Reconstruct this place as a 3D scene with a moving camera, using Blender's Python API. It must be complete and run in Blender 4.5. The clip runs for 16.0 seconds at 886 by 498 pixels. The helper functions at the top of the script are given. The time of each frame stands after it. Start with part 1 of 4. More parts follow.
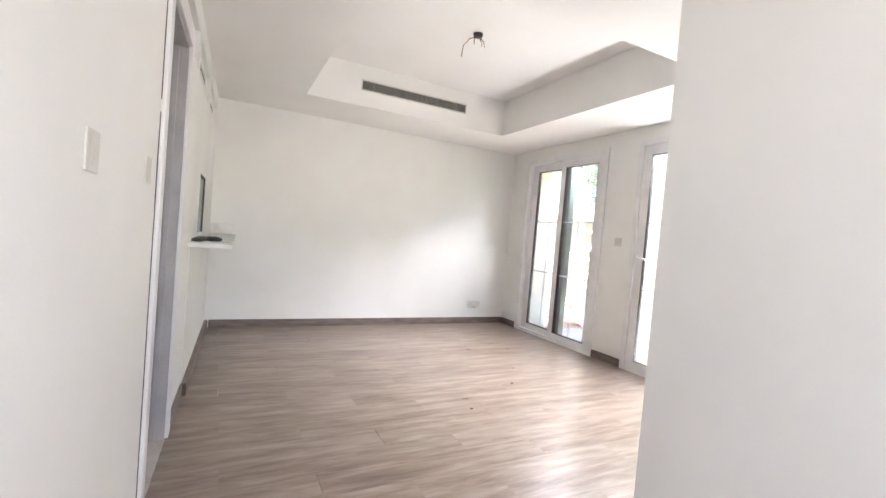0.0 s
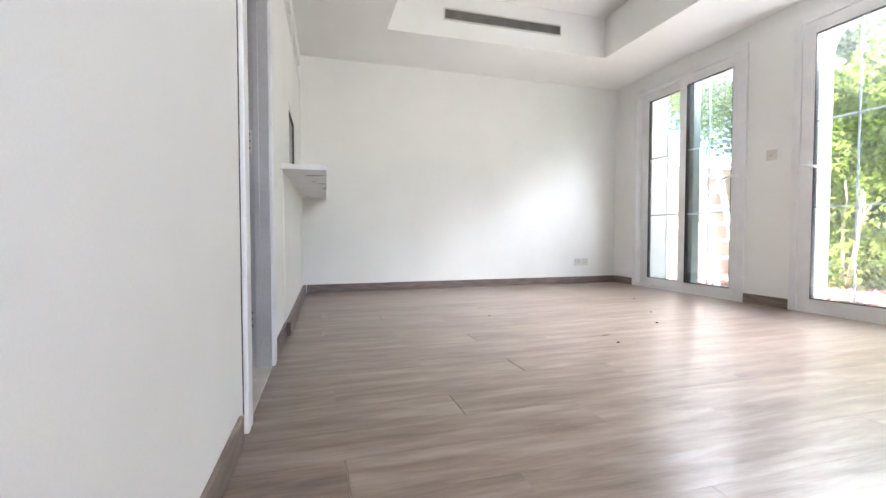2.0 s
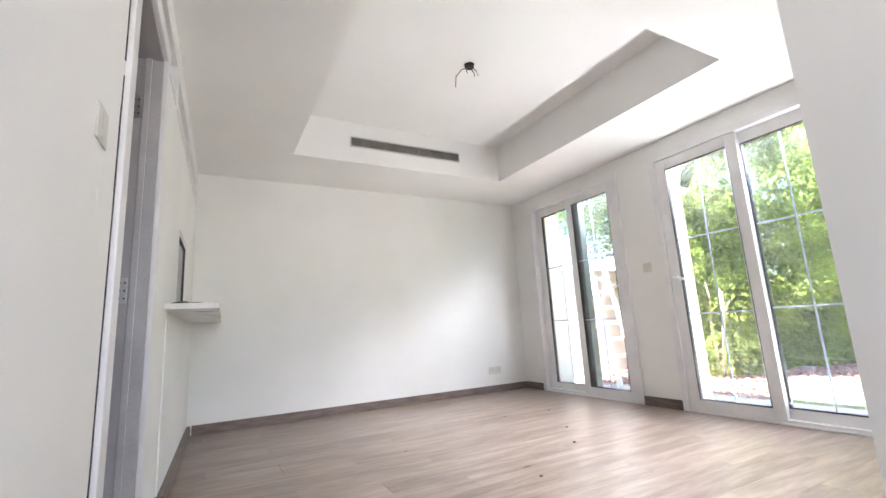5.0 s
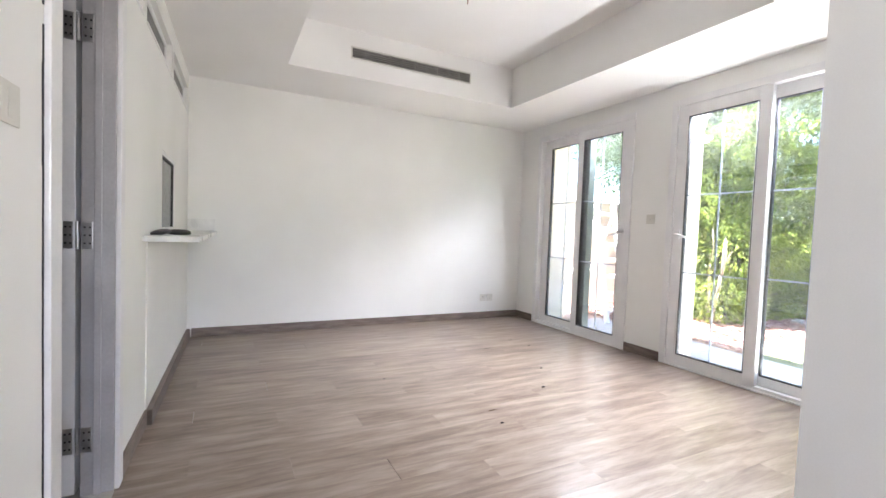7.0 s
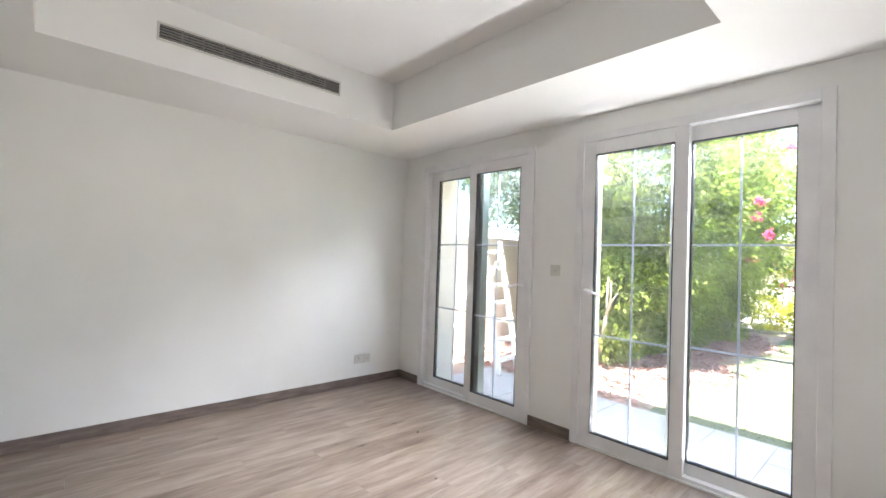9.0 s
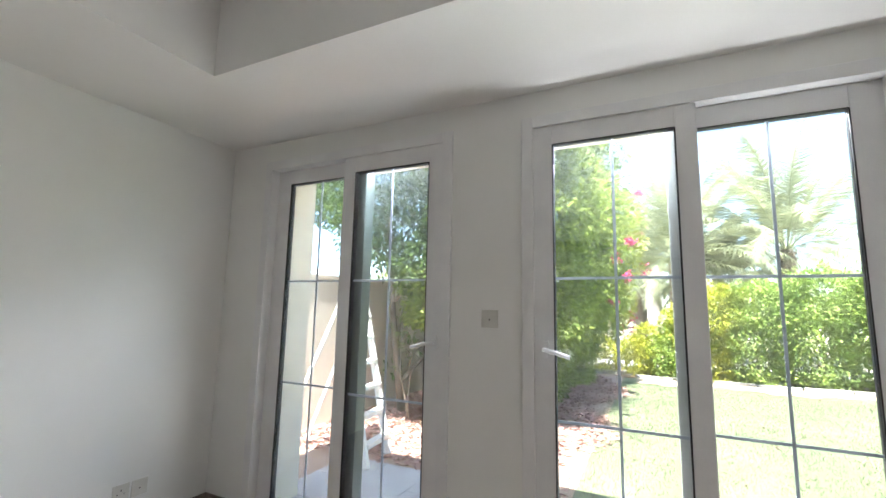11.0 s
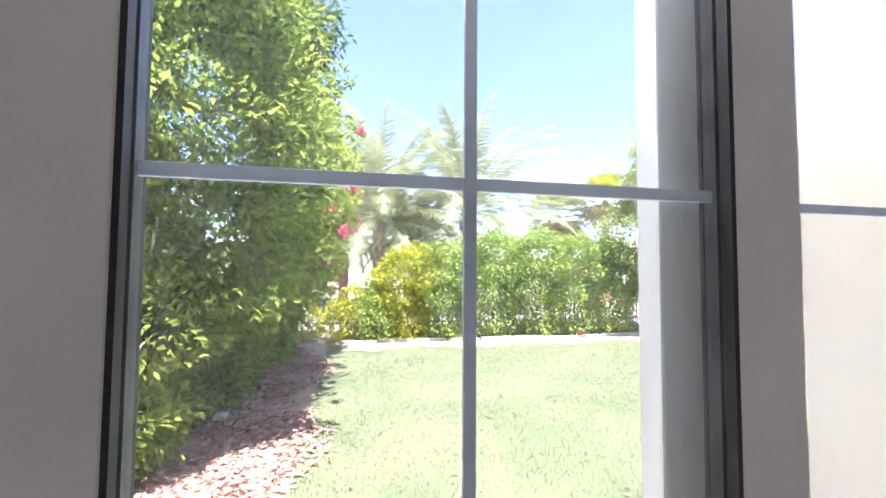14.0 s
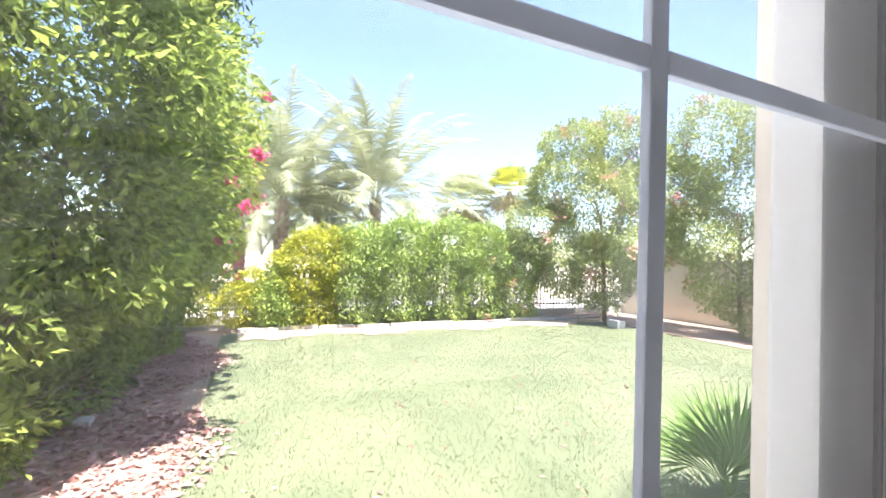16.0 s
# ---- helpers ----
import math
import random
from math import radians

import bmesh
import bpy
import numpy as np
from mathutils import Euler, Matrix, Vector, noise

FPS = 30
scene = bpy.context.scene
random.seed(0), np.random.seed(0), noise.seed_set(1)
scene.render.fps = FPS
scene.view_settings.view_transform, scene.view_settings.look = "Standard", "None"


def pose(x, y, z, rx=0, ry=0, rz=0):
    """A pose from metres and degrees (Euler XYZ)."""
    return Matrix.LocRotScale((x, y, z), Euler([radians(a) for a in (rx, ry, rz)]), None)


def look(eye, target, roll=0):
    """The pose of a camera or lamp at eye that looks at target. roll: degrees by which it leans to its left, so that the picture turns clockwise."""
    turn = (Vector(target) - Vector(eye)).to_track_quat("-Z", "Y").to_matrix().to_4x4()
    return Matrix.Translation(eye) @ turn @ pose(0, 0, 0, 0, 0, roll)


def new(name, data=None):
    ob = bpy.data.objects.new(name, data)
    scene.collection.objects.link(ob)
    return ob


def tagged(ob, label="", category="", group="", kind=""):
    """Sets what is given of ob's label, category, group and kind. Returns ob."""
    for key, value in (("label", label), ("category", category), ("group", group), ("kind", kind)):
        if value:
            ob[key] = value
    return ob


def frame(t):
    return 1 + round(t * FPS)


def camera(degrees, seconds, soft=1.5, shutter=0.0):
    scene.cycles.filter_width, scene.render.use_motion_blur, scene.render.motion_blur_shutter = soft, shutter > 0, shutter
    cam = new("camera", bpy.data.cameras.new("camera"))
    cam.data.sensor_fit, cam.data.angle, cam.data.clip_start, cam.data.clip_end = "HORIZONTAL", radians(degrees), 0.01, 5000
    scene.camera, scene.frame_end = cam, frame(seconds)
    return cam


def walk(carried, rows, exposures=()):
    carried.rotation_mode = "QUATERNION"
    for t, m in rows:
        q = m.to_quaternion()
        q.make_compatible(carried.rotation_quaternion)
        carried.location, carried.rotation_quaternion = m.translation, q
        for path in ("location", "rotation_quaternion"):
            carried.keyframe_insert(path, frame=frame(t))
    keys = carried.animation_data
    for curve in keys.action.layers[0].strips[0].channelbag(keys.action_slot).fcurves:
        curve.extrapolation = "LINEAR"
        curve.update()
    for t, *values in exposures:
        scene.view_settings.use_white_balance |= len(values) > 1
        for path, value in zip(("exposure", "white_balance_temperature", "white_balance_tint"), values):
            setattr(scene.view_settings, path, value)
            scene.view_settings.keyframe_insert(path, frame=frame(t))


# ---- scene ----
cam = camera(91.4, 16.0)
PATH = [
    (0, (-3.573, -5.093, 1.157), (-2.677, -3.306, 1.098), 4.8),
    (0.5, (-3.465, -4.854, 1.046), (-2.751, -2.988, 0.97), 4.1),
    (1, (-3.543, -4.648, 0.743), (-2.907, -2.754, 0.666), 1.8),
    (1.5, (-3.608, -4.617, 0.586), (-3.043, -2.699, 0.524), 0.5),
    (2, (-3.601, -4.604, 0.594), (-3.037, -2.687, 0.527), -0.0),
    (2.5, (-3.592, -4.576, 0.633), (-2.883, -2.707, 0.572), -0.7),
    (3, (-3.592, -4.565, 0.679), (-2.814, -2.722, 0.713), -0.8),
    (3.5, (-3.592, -4.558, 0.726), (-2.751, -2.753, 0.918), -1.4),
    (4, (-3.584, -4.577, 0.778), (-2.702, -2.806, 1.069), -2.2),
    (4.5, (-3.588, -4.575, 0.796), (-2.673, -2.829, 1.133), -2.5),
    (5, (-3.579, -4.564, 0.792), (-2.642, -2.835, 1.154), -3.2),
    (5.2, (-3.602, -4.551, 0.802), (-2.644, -2.825, 1.123), -3.5),
    (7.3, (-3.389, -4.589, 1.161), (-2.488, -2.806, 1.07), 2.6),
    (7.5, (-3.376, -4.571, 1.231), (-2.454, -2.798, 1.152), 2.8),
    (8, (-3.333, -4.364, 1.294), (-2.252, -2.682, 1.249), 2.1),
    (8.5, (-3.123, -4.123, 1.301), (-1.858, -2.573, 1.278), 1.7),
    (9, (-2.902, -3.802, 1.31), (-1.549, -2.33, 1.353), 2.0),
    (9.5, (-2.765, -3.471, 1.325), (-1.218, -2.205, 1.378), 0.5),
    (9.7, (-2.682, -3.379, 1.332), (-1.089, -2.171, 1.387), -0.3),
    (11.8, (-1.532, -2.302, 1.273), (0.352, -1.676, 1.514), 0.2),
    (12, (-1.391, -2.249, 1.324), (0.519, -1.682, 1.494), -0.9),
    (12.5, (-1.157, -2.171, 1.344), (0.798, -1.778, 1.5), -1.0),
    (13, (-0.865, -2.25, 1.355), (1.109, -1.97, 1.512), -0.7),
    (13.5, (-0.568, -2.32, 1.371), (1.424, -2.473, 1.467), -0.6),
    (14, (-0.352, -2.414, 1.367), (1.599, -2.839, 1.466), 0.4),
    (14.5, (-0.237, -2.427, 1.358), (1.714, -2.855, 1.457), 2.1),
    (15, (-0.176, -2.332, 1.356), (1.73, -2.929, 1.453), 0.4),
    (15.5, (-0.162, -2.323, 1.343), (1.669, -3.125, 1.406), 0.9),
    (16, (-0.123, -2.346, 1.348), (1.692, -3.184, 1.39), 1.8),
]

# exposure of the walk: the picture darkens as the camera nears the bright doors
EXPOSURES = [(t, stops, kelvin, tint) for t, stops, kelvin, tint in ((0.0, 4.9, 6450, 19), (1.0, 4.94, 6150, 16), (2.5, 4.93, 6150, 16), (4.0, 4.8, 6200, 18), (7.5, 4.8, 6250, 18), (8.5, 4.73, 6250, 17), (9.5, 4.15, 6250, 14), (12.0, 3.78, 6150, 12), (13.0, 3.65, 6100, 12), (14.0, 3.42, 6150, 23), (16.0, 3.36, 6350, 24))]
walk(cam, [(t, look(eye, target, roll)) for t, eye, target, roll in PATH], EXPOSURES)

# ---- world, sun, large lights ----
world = bpy.data.worlds.new("sky")
scene.world = world
world.use_nodes = True
wn = world.node_tree.nodes
sky = wn.new("ShaderNodeTexSky")
sky.sky_type, sky.sun_disc = "NISHITA", False
SUN_TO = Vector((-0.3, -0.06, 0.95)).normalized()
sky.sun_elevation = math.asin(SUN_TO.z)
sky.sun_rotation = math.atan2(SUN_TO.x, SUN_TO.y)
sky.dust_density, sky.air_density, sky.altitude = 0.8, 1.0, 300
wn["Background"].inputs["Strength"].default_value = 0.058
world.node_tree.links.new(sky.outputs[0], wn["Background"].inputs[0])
sun = new("sun", bpy.data.lights.new("sun", "SUN"))
sun.data.energy, sun.data.angle, sun.data.color = 2.25, radians(0.5), (1.0, 0.95, 0.87)
sun.matrix_world = look(SUN_TO * 40, (0, 0, 0))
# fill lamp added behind the camera, as from an unseen window ending the passage
lamp = new("hall_fill", bpy.data.lights.new("hall_fill", "AREA"))
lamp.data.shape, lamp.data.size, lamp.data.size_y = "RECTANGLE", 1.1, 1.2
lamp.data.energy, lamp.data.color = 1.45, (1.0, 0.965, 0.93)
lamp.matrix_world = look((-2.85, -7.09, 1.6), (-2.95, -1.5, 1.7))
# fill lamps added in both doors: sky light under lintels, ground bounce behind sills
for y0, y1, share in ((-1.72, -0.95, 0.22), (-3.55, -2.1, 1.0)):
    for name, watts, size, spread, tint, at, turn in (("door_fill", 2.9, 0.1, 95, (0.94, 0.97, 1.0), (0.27, 2.255), 50),
                                                      ("ground_fill", 2.5 * share, 0.3, 150, (0.98, 0.985, 0.95), (0.3, -0.085), 150)):
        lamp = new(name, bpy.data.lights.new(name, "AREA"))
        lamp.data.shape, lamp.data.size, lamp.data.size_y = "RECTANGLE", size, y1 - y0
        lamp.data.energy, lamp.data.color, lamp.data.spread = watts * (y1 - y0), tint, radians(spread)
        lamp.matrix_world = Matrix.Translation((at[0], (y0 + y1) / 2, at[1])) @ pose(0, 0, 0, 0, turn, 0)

# ---- materials ----


def material(name, build):
    m = bpy.data.materials.new(name)
    m.use_nodes = True
    nt = m.node_tree
    build(nt, nt.nodes["Principled BSDF"])
    return m


def node(nt, kind, **values):
    n = nt.nodes.new(kind)
    for k, v in values.items():
        n.inputs[k.replace("_", " ")].default_value = v
    return n


def ramp(nt, src, stops):
    r = nt.nodes.new("ShaderNodeValToRGB")
    while len(r.color_ramp.elements) < len(stops):
        r.color_ramp.elements.new(0.5)
    for e, (p, c) in zip(r.color_ramp.elements, stops):
        e.position, e.color = p, (*c, 1)
    nt.links.new(src, r.inputs[0])
    return r


def surface(name, c1, c2, rough, scale=8.0, fine=120.0, bump=0.05, metal=0.0, stretch=(1, 1, 1), rough2=None, coat=0.0):
    """Two-scale noise colour between c1 and c2, fine bump."""
    def build(nt, b):
        tc = nt.nodes.new("ShaderNodeTexCoord")
        mp = nt.nodes.new("ShaderNodeMapping")
        mp.inputs["Scale"].default_value = stretch
        nt.links.new(tc.outputs["Object"], mp.inputs[0])
        big = node(nt, "ShaderNodeTexNoise", Scale=scale, Detail=5.0)
        small = node(nt, "ShaderNodeTexNoise", Scale=fine, Detail=3.0)
        nt.links.new(mp.outputs[0], big.inputs["Vector"])
        nt.links.new(mp.outputs[0], small.inputs["Vector"])
        mix = node(nt, "ShaderNodeMath")
        mix.operation = "MULTIPLY_ADD"
        nt.links.new(small.outputs[0], mix.inputs[0])
        mix.inputs[1].default_value = 0.35
        nt.links.new(big.outputs[0], mix.inputs[2])
        r = ramp(nt, mix.outputs[0], [(0.5, c1), (0.85, c2)])
        nt.links.new(r.outputs[0], b.inputs["Base Color"])
        rr = node(nt, "ShaderNodeMapRange")
        rr.inputs["To Min"].default_value, rr.inputs["To Max"].default_value = rough, rough2 or rough * 1.25
        nt.links.new(big.outputs[0], rr.inputs[0])
        nt.links.new(rr.outputs[0], b.inputs["Roughness"])
        b.inputs["Metallic"].default_value = metal
        b.inputs["Coat Weight"].default_value = coat
        if bump:
            bp = node(nt, "ShaderNodeBump", Strength=bump, Distance=0.01)
            nt.links.new(small.outputs[0], bp.inputs["Height"])
            nt.links.new(bp.outputs[0], b.inputs["Normal"])
    return material(name, build)


def plank_material(name, tones, rough):
    def build(nt, b):
        tc = nt.nodes.new("ShaderNodeTexCoord")
        oi = nt.nodes.new("ShaderNodeObjectInfo")
        shift = nt.nodes.new("ShaderNodeCombineXYZ")
        k = node(nt, "ShaderNodeMath")
        k.operation = "MULTIPLY"
        nt.links.new(oi.outputs["Random"], k.inputs[0])
        k.inputs[1].default_value = 37.0
        nt.links.new(k.outputs[0], shift.inputs[0])
        nt.links.new(k.outputs[0], shift.inputs[1])
        add = nt.nodes.new("ShaderNodeVectorMath")
        nt.links.new(tc.outputs["Object"], add.inputs[0])
        nt.links.new(shift.outputs[0], add.inputs[1])
        mp = nt.nodes.new("ShaderNodeMapping")
        mp.inputs["Scale"].default_value = (1.1, 7.0, 1.0)
        nt.links.new(add.outputs[0], mp.inputs[0])
        streak = node(nt, "ShaderNodeTexNoise", Scale=2.2, Detail=7.0, Roughness=0.62, Distortion=0.25)
        nt.links.new(mp.outputs[0], streak.inputs["Vector"])
        mp2 = nt.nodes.new("ShaderNodeMapping")
        mp2.inputs["Scale"].default_value = (3.0, 90.0, 1.0)
        nt.links.new(add.outputs[0], mp2.inputs[0])
        pores = node(nt, "ShaderNodeTexNoise", Scale=3.0, Detail=4.0, Roughness=0.7)
        nt.links.new(mp2.outputs[0], pores.inputs["Vector"])
        s = node(nt, "ShaderNodeMath")
        s.operation = "MULTIPLY_ADD"
        nt.links.new(pores.outputs[0], s.inputs[0])
        s.inputs[1].default_value = 0.22
        nt.links.new(streak.outputs[0], s.inputs[2])
        s2 = node(nt, "ShaderNodeMath")
        s2.operation = "MULTIPLY_ADD"
        nt.links.new(oi.outputs["Random"], s2.inputs[0])
        s2.inputs[1].default_value = 0.1
        nt.links.new(s.outputs[0], s2.inputs[2])
        r = ramp(nt, s2.outputs[0], [(0.44, tones[0]), (0.64, tones[1]), (0.85, tones[2])])
        nt.links.new(r.outputs[0], b.inputs["Base Color"])
        rr = node(nt, "ShaderNodeMapRange")
        rr.inputs["To Min"].default_value, rr.inputs["To Max"].default_value = rough, rough + 0.16
        nt.links.new(streak.outputs[0], rr.inputs[0])
        nt.links.new(rr.outputs[0], b.inputs["Roughness"])
        bp = node(nt, "ShaderNodeBump", Strength=0.06, Distance=0.004)
        nt.links.new(pores.outputs[0], bp.inputs["Height"])
        nt.links.new(bp.outputs[0], b.inputs["Normal"])
    return material(name, build)


def leaf_material(name, dark, light, trans=0.35, rough=0.6):
    def build(nt, b):
        geo = nt.nodes.new("ShaderNodeNewGeometry")
        tc = nt.nodes.new("ShaderNodeTexCoord")
        nz = node(nt, "ShaderNodeTexNoise", Scale=1.6, Detail=3.0)
        nt.links.new(tc.outputs["Object"], nz.inputs["Vector"])
        m = node(nt, "ShaderNodeMath")
        m.operation = "MULTIPLY_ADD"
        nt.links.new(geo.outputs["Random Per Island"], m.inputs[0])
        m.inputs[1].default_value = 0.55
        nt.links.new(nz.outputs[0], m.inputs[2])
        mid = tuple((a + c) / 2 for a, c in zip(dark, light))
        r = ramp(nt, m.outputs[0], [(0.35, dark), (0.7, mid), (1.0, light)])
        nt.links.new(r.outputs[0], b.inputs["Base Color"])
        b.inputs["Roughness"].default_value = rough
        b.inputs["Specular IOR Level"].default_value = 0.25
        tr = nt.nodes.new("ShaderNodeBsdfTranslucent")
        nt.links.new(r.outputs[0], tr.inputs[0])
        mix = nt.nodes.new("ShaderNodeMixShader")
        mix.inputs[0].default_value = trans
        nt.links.new(b.outputs[0], mix.inputs[1])
        nt.links.new(tr.outputs[0], mix.inputs[2])
        nt.links.new(mix.outputs[0], nt.nodes["Material Output"].inputs[0])
    return material(name, build)


def glass_material(name, tint, dust_veil=0.02):
    """Clear pane: transparent, with mirror gloss that grows towards grazing, and a faint film of dust thickened to
    paint in veiling haze.
    """
    def build(nt, b):
        lw = node(nt, "ShaderNodeLayerWeight", Blend=0.5)
        p = node(nt, "ShaderNodeMath")
        p.operation = "POWER"
        nt.links.new(lw.outputs["Facing"], p.inputs[0])
        p.inputs[1].default_value = 5.0
        s = node(nt, "ShaderNodeMapRange")
        s.inputs["To Min"].default_value, s.inputs["To Max"].default_value = 0.04, 0.9
        nt.links.new(p.outputs[0], s.inputs[0])
        clear = nt.nodes.new("ShaderNodeBsdfTransparent")
        clear.inputs[0].default_value = (*tint, 1)
        gloss = nt.nodes.new("ShaderNodeBsdfGlossy")
        gloss.inputs["Roughness"].default_value = 0.01
        mix = nt.nodes.new("ShaderNodeMixShader")
        nt.links.new(s.outputs[0], mix.inputs[0])
        nt.links.new(clear.outputs[0], mix.inputs[1])
        nt.links.new(gloss.outputs[0], mix.inputs[2])
        film = nt.nodes.new("ShaderNodeBsdfDiffuse")
        film.inputs[0].default_value = (0.8, 0.82, 0.85, 1)
        tc = nt.nodes.new("ShaderNodeTexCoord")
        nz = node(nt, "ShaderNodeTexNoise", Scale=2.5, Detail=4.0)
        nt.links.new(tc.outputs["Object"], nz.inputs["Vector"])
        d = node(nt, "ShaderNodeMath")
        d.operation = "MULTIPLY"
        nt.links.new(nz.outputs[0], d.inputs[0])
        d.inputs[1].default_value = dust_veil
        out = nt.nodes.new("ShaderNodeMixShader")
        nt.links.new(d.outputs[0], out.inputs[0])
        nt.links.new(mix.outputs[0], out.inputs[1])
        nt.links.new(film.outputs[0], out.inputs[2])
        nt.links.new(out.outputs[0], nt.nodes["Material Output"].inputs[0])
    return material(name, build)


PAINT = surface("white_wall_paint", (0.80, 0.80, 0.775), (0.86, 0.86, 0.84), 0.55, 1.3, 260.0, 0.04)
CEILING = surface("ceiling_paint", (0.82, 0.815, 0.79), (0.87, 0.865, 0.845), 0.7, 1.1, 240.0, 0.03)
GLOSS_WHITE = surface("white_gloss_paint", (0.72, 0.72, 0.73), (0.8, 0.8, 0.8), 0.3, 5.0, 90.0, 0.02)
# grey tone for the inner jamb, darker than its white casing and leaf
GREY_GLOSS = surface("grey_gloss", (0.38, 0.37, 0.375), (0.47, 0.46, 0.465), 0.35, 4.0, 90.0, 0.02)
UPVC = surface("white_upvc", (0.76, 0.76, 0.77), (0.83, 0.83, 0.83), 0.28, 6.0, 200.0, 0.01)
BAR = surface("glazing_bar", (0.42, 0.47, 0.56), (0.5, 0.55, 0.64), 0.35, 9.0, 150.0, 0.01)
GASKET = surface("black_rubber", (0.012, 0.012, 0.014), (0.03, 0.03, 0.032), 0.55, 20.0, 200.0, 0.05)
# near-black brown in place of the kitchen's lack of light
KITCHEN_GLOOM = surface("kitchen_gloom", (0.05, 0.04, 0.032), (0.1, 0.08, 0.065), 0.5, 5.0, 60.0, 0.05, stretch=(1, 1, 0.2))
# shade and glass tint on door_1's rear stile, put into a dark colour
STILE_SHADE = surface("stile_shade_tone", (0.042, 0.064, 0.062), (0.07, 0.096, 0.094), 0.35, 9.0, 120.0, 0.02)
SPACER = surface("spacer_bar", (0.05, 0.052, 0.06), (0.1, 0.105, 0.115), 0.4, 30.0, 300.0, 0.05, metal=0.4)
PLANK = plank_material("vinyl_plank", ((0.125, 0.088, 0.066), (0.225, 0.172, 0.136), (0.34, 0.275, 0.226)), 0.23)
SKIRT = surface("skirting_wood_vinyl", (0.13, 0.10, 0.085), (0.22, 0.175, 0.15), 0.42, 6.0, 80.0, 0.05, stretch=(1, 1, 6))
STEEL = surface("brushed_steel", (0.42, 0.41, 0.4), (0.6, 0.59, 0.58), 0.3, 14.0, 220.0, 0.03, metal=1.0)
PLASTIC = surface("white_plastic", (0.62, 0.61, 0.56), (0.69, 0.68, 0.63), 0.3, 10.0, 200.0, 0.01)
DARK = surface("dark_plastic", (0.015, 0.015, 0.016), (0.04, 0.04, 0.042), 0.4, 14.0, 140.0, 0.04)
STONE = surface("white_stone_shelf", (0.66, 0.66, 0.64), (0.8, 0.8, 0.78), 0.25, 7.0, 130.0, 0.02)
GRILLE = surface("grille_metal", (0.17, 0.16, 0.15), (0.26, 0.25, 0.235), 0.5, 12.0, 120.0, 0.02)
BLACKHOLE = surface("duct_dark", (0.01, 0.01, 0.01), (0.025, 0.025, 0.025), 0.8, 8.0, 60.0, 0.05)
TILE = surface("kitchen_tile", (0.42, 0.39, 0.35), (0.55, 0.52, 0.48), 0.35, 6.0, 60.0, 0.03)
RENDER = surface("cream_render", (0.7, 0.625, 0.52), (0.78, 0.705, 0.6), 0.85, 2.0, 160.0, 0.08)
CONCRETE = surface("pale_concrete", (0.42, 0.40, 0.37), (0.55, 0.53, 0.49), 0.85, 3.0, 80.0, 0.2)
PAVER = surface("paving_slab", (0.43, 0.405, 0.405), (0.53, 0.505, 0.505), 0.8, 4.0, 90.0, 0.2)
EARTH = surface("sandy_earth", (0.33, 0.22, 0.16), (0.5, 0.36, 0.27), 0.95, 2.5, 40.0, 0.4)
SAND = surface("pale_sand_ground", (0.36, 0.31, 0.23), (0.47, 0.42, 0.32), 0.95, 0.6, 12.0, 0.3)
WORN = surface("bare_sandy_soil", (0.36, 0.285, 0.2), (0.48, 0.39, 0.28), 0.95, 1.6, 50.0, 0.4)
LAWN = surface("short_dry_lawn", (0.12, 0.148, 0.076), (0.185, 0.207, 0.112), 0.9, 1.1, 70.0, 0.5)
PALE_BARK = surface("pale_bark", (0.4, 0.34, 0.27), (0.58, 0.51, 0.42), 0.85, 9.0, 60.0, 0.4, stretch=(1, 1, 0.3))
BARK = surface("grey_bark", (0.16, 0.13, 0.10), (0.3, 0.26, 0.21), 0.9, 9.0, 60.0, 0.5, stretch=(1, 1, 0.3))
PALM_BARK = surface("palm_bark", (0.17, 0.13, 0.095), (0.36, 0.29, 0.22), 0.95, 6.0, 30.0, 0.6)
RAIL = surface("dark_green_railing", (0.02, 0.03, 0.025), (0.05, 0.06, 0.055), 0.5, 9.0, 80.0, 0.05)
LADDER = surface("white_ladder_plastic", (0.72, 0.71, 0.68), (0.82, 0.81, 0.78), 0.4, 6.0, 90.0, 0.03)
COPPER = surface("copper_wire", (0.18, 0.08, 0.04), (0.3, 0.14, 0.07), 0.4, 20.0, 100.0, 0.0, metal=0.6)
ROOF = surface("roof_tile", (0.33, 0.17, 0.11), (0.45, 0.26, 0.18), 0.85, 4.0, 40.0, 0.2)
FAR_WALL = surface("far_house_render", (0.6, 0.53, 0.43), (0.7, 0.62, 0.52), 0.9, 0.7, 12.0, 0.1)
PANE_DARK = surface("far_window_glass", (0.05, 0.06, 0.07), (0.09, 0.1, 0.11), 0.1, 1.0, 10.0, 0.0)
LEAF = leaf_material("bush_leaf", (0.075, 0.135, 0.03), (0.44, 0.53, 0.12), 0.6)
LEAF_TREE = leaf_material("tree_leaf", (0.035, 0.075, 0.02), (0.15, 0.23, 0.06))
LEAF_HEDGE = leaf_material("hedge_leaf", (0.16, 0.26, 0.06), (0.45, 0.56, 0.14))
LEAF_YELLOW = leaf_material("yellow_green_leaf", (0.3, 0.34, 0.04), (0.58, 0.57, 0.07))
LEAF_PALE = leaf_material("pale_tree_leaf", (0.22, 0.28, 0.09), (0.48, 0.53, 0.21))
FROND = leaf_material("palm_frond_leaf", (0.23, 0.26, 0.135), (0.48, 0.5, 0.31))
FAN_PALE = leaf_material("pale_fan_leaf", (0.26, 0.31, 0.14), (0.48, 0.51, 0.28))
FAN = leaf_material("fan_palm_leaf", (0.13, 0.26, 0.05), (0.3, 0.46, 0.13))
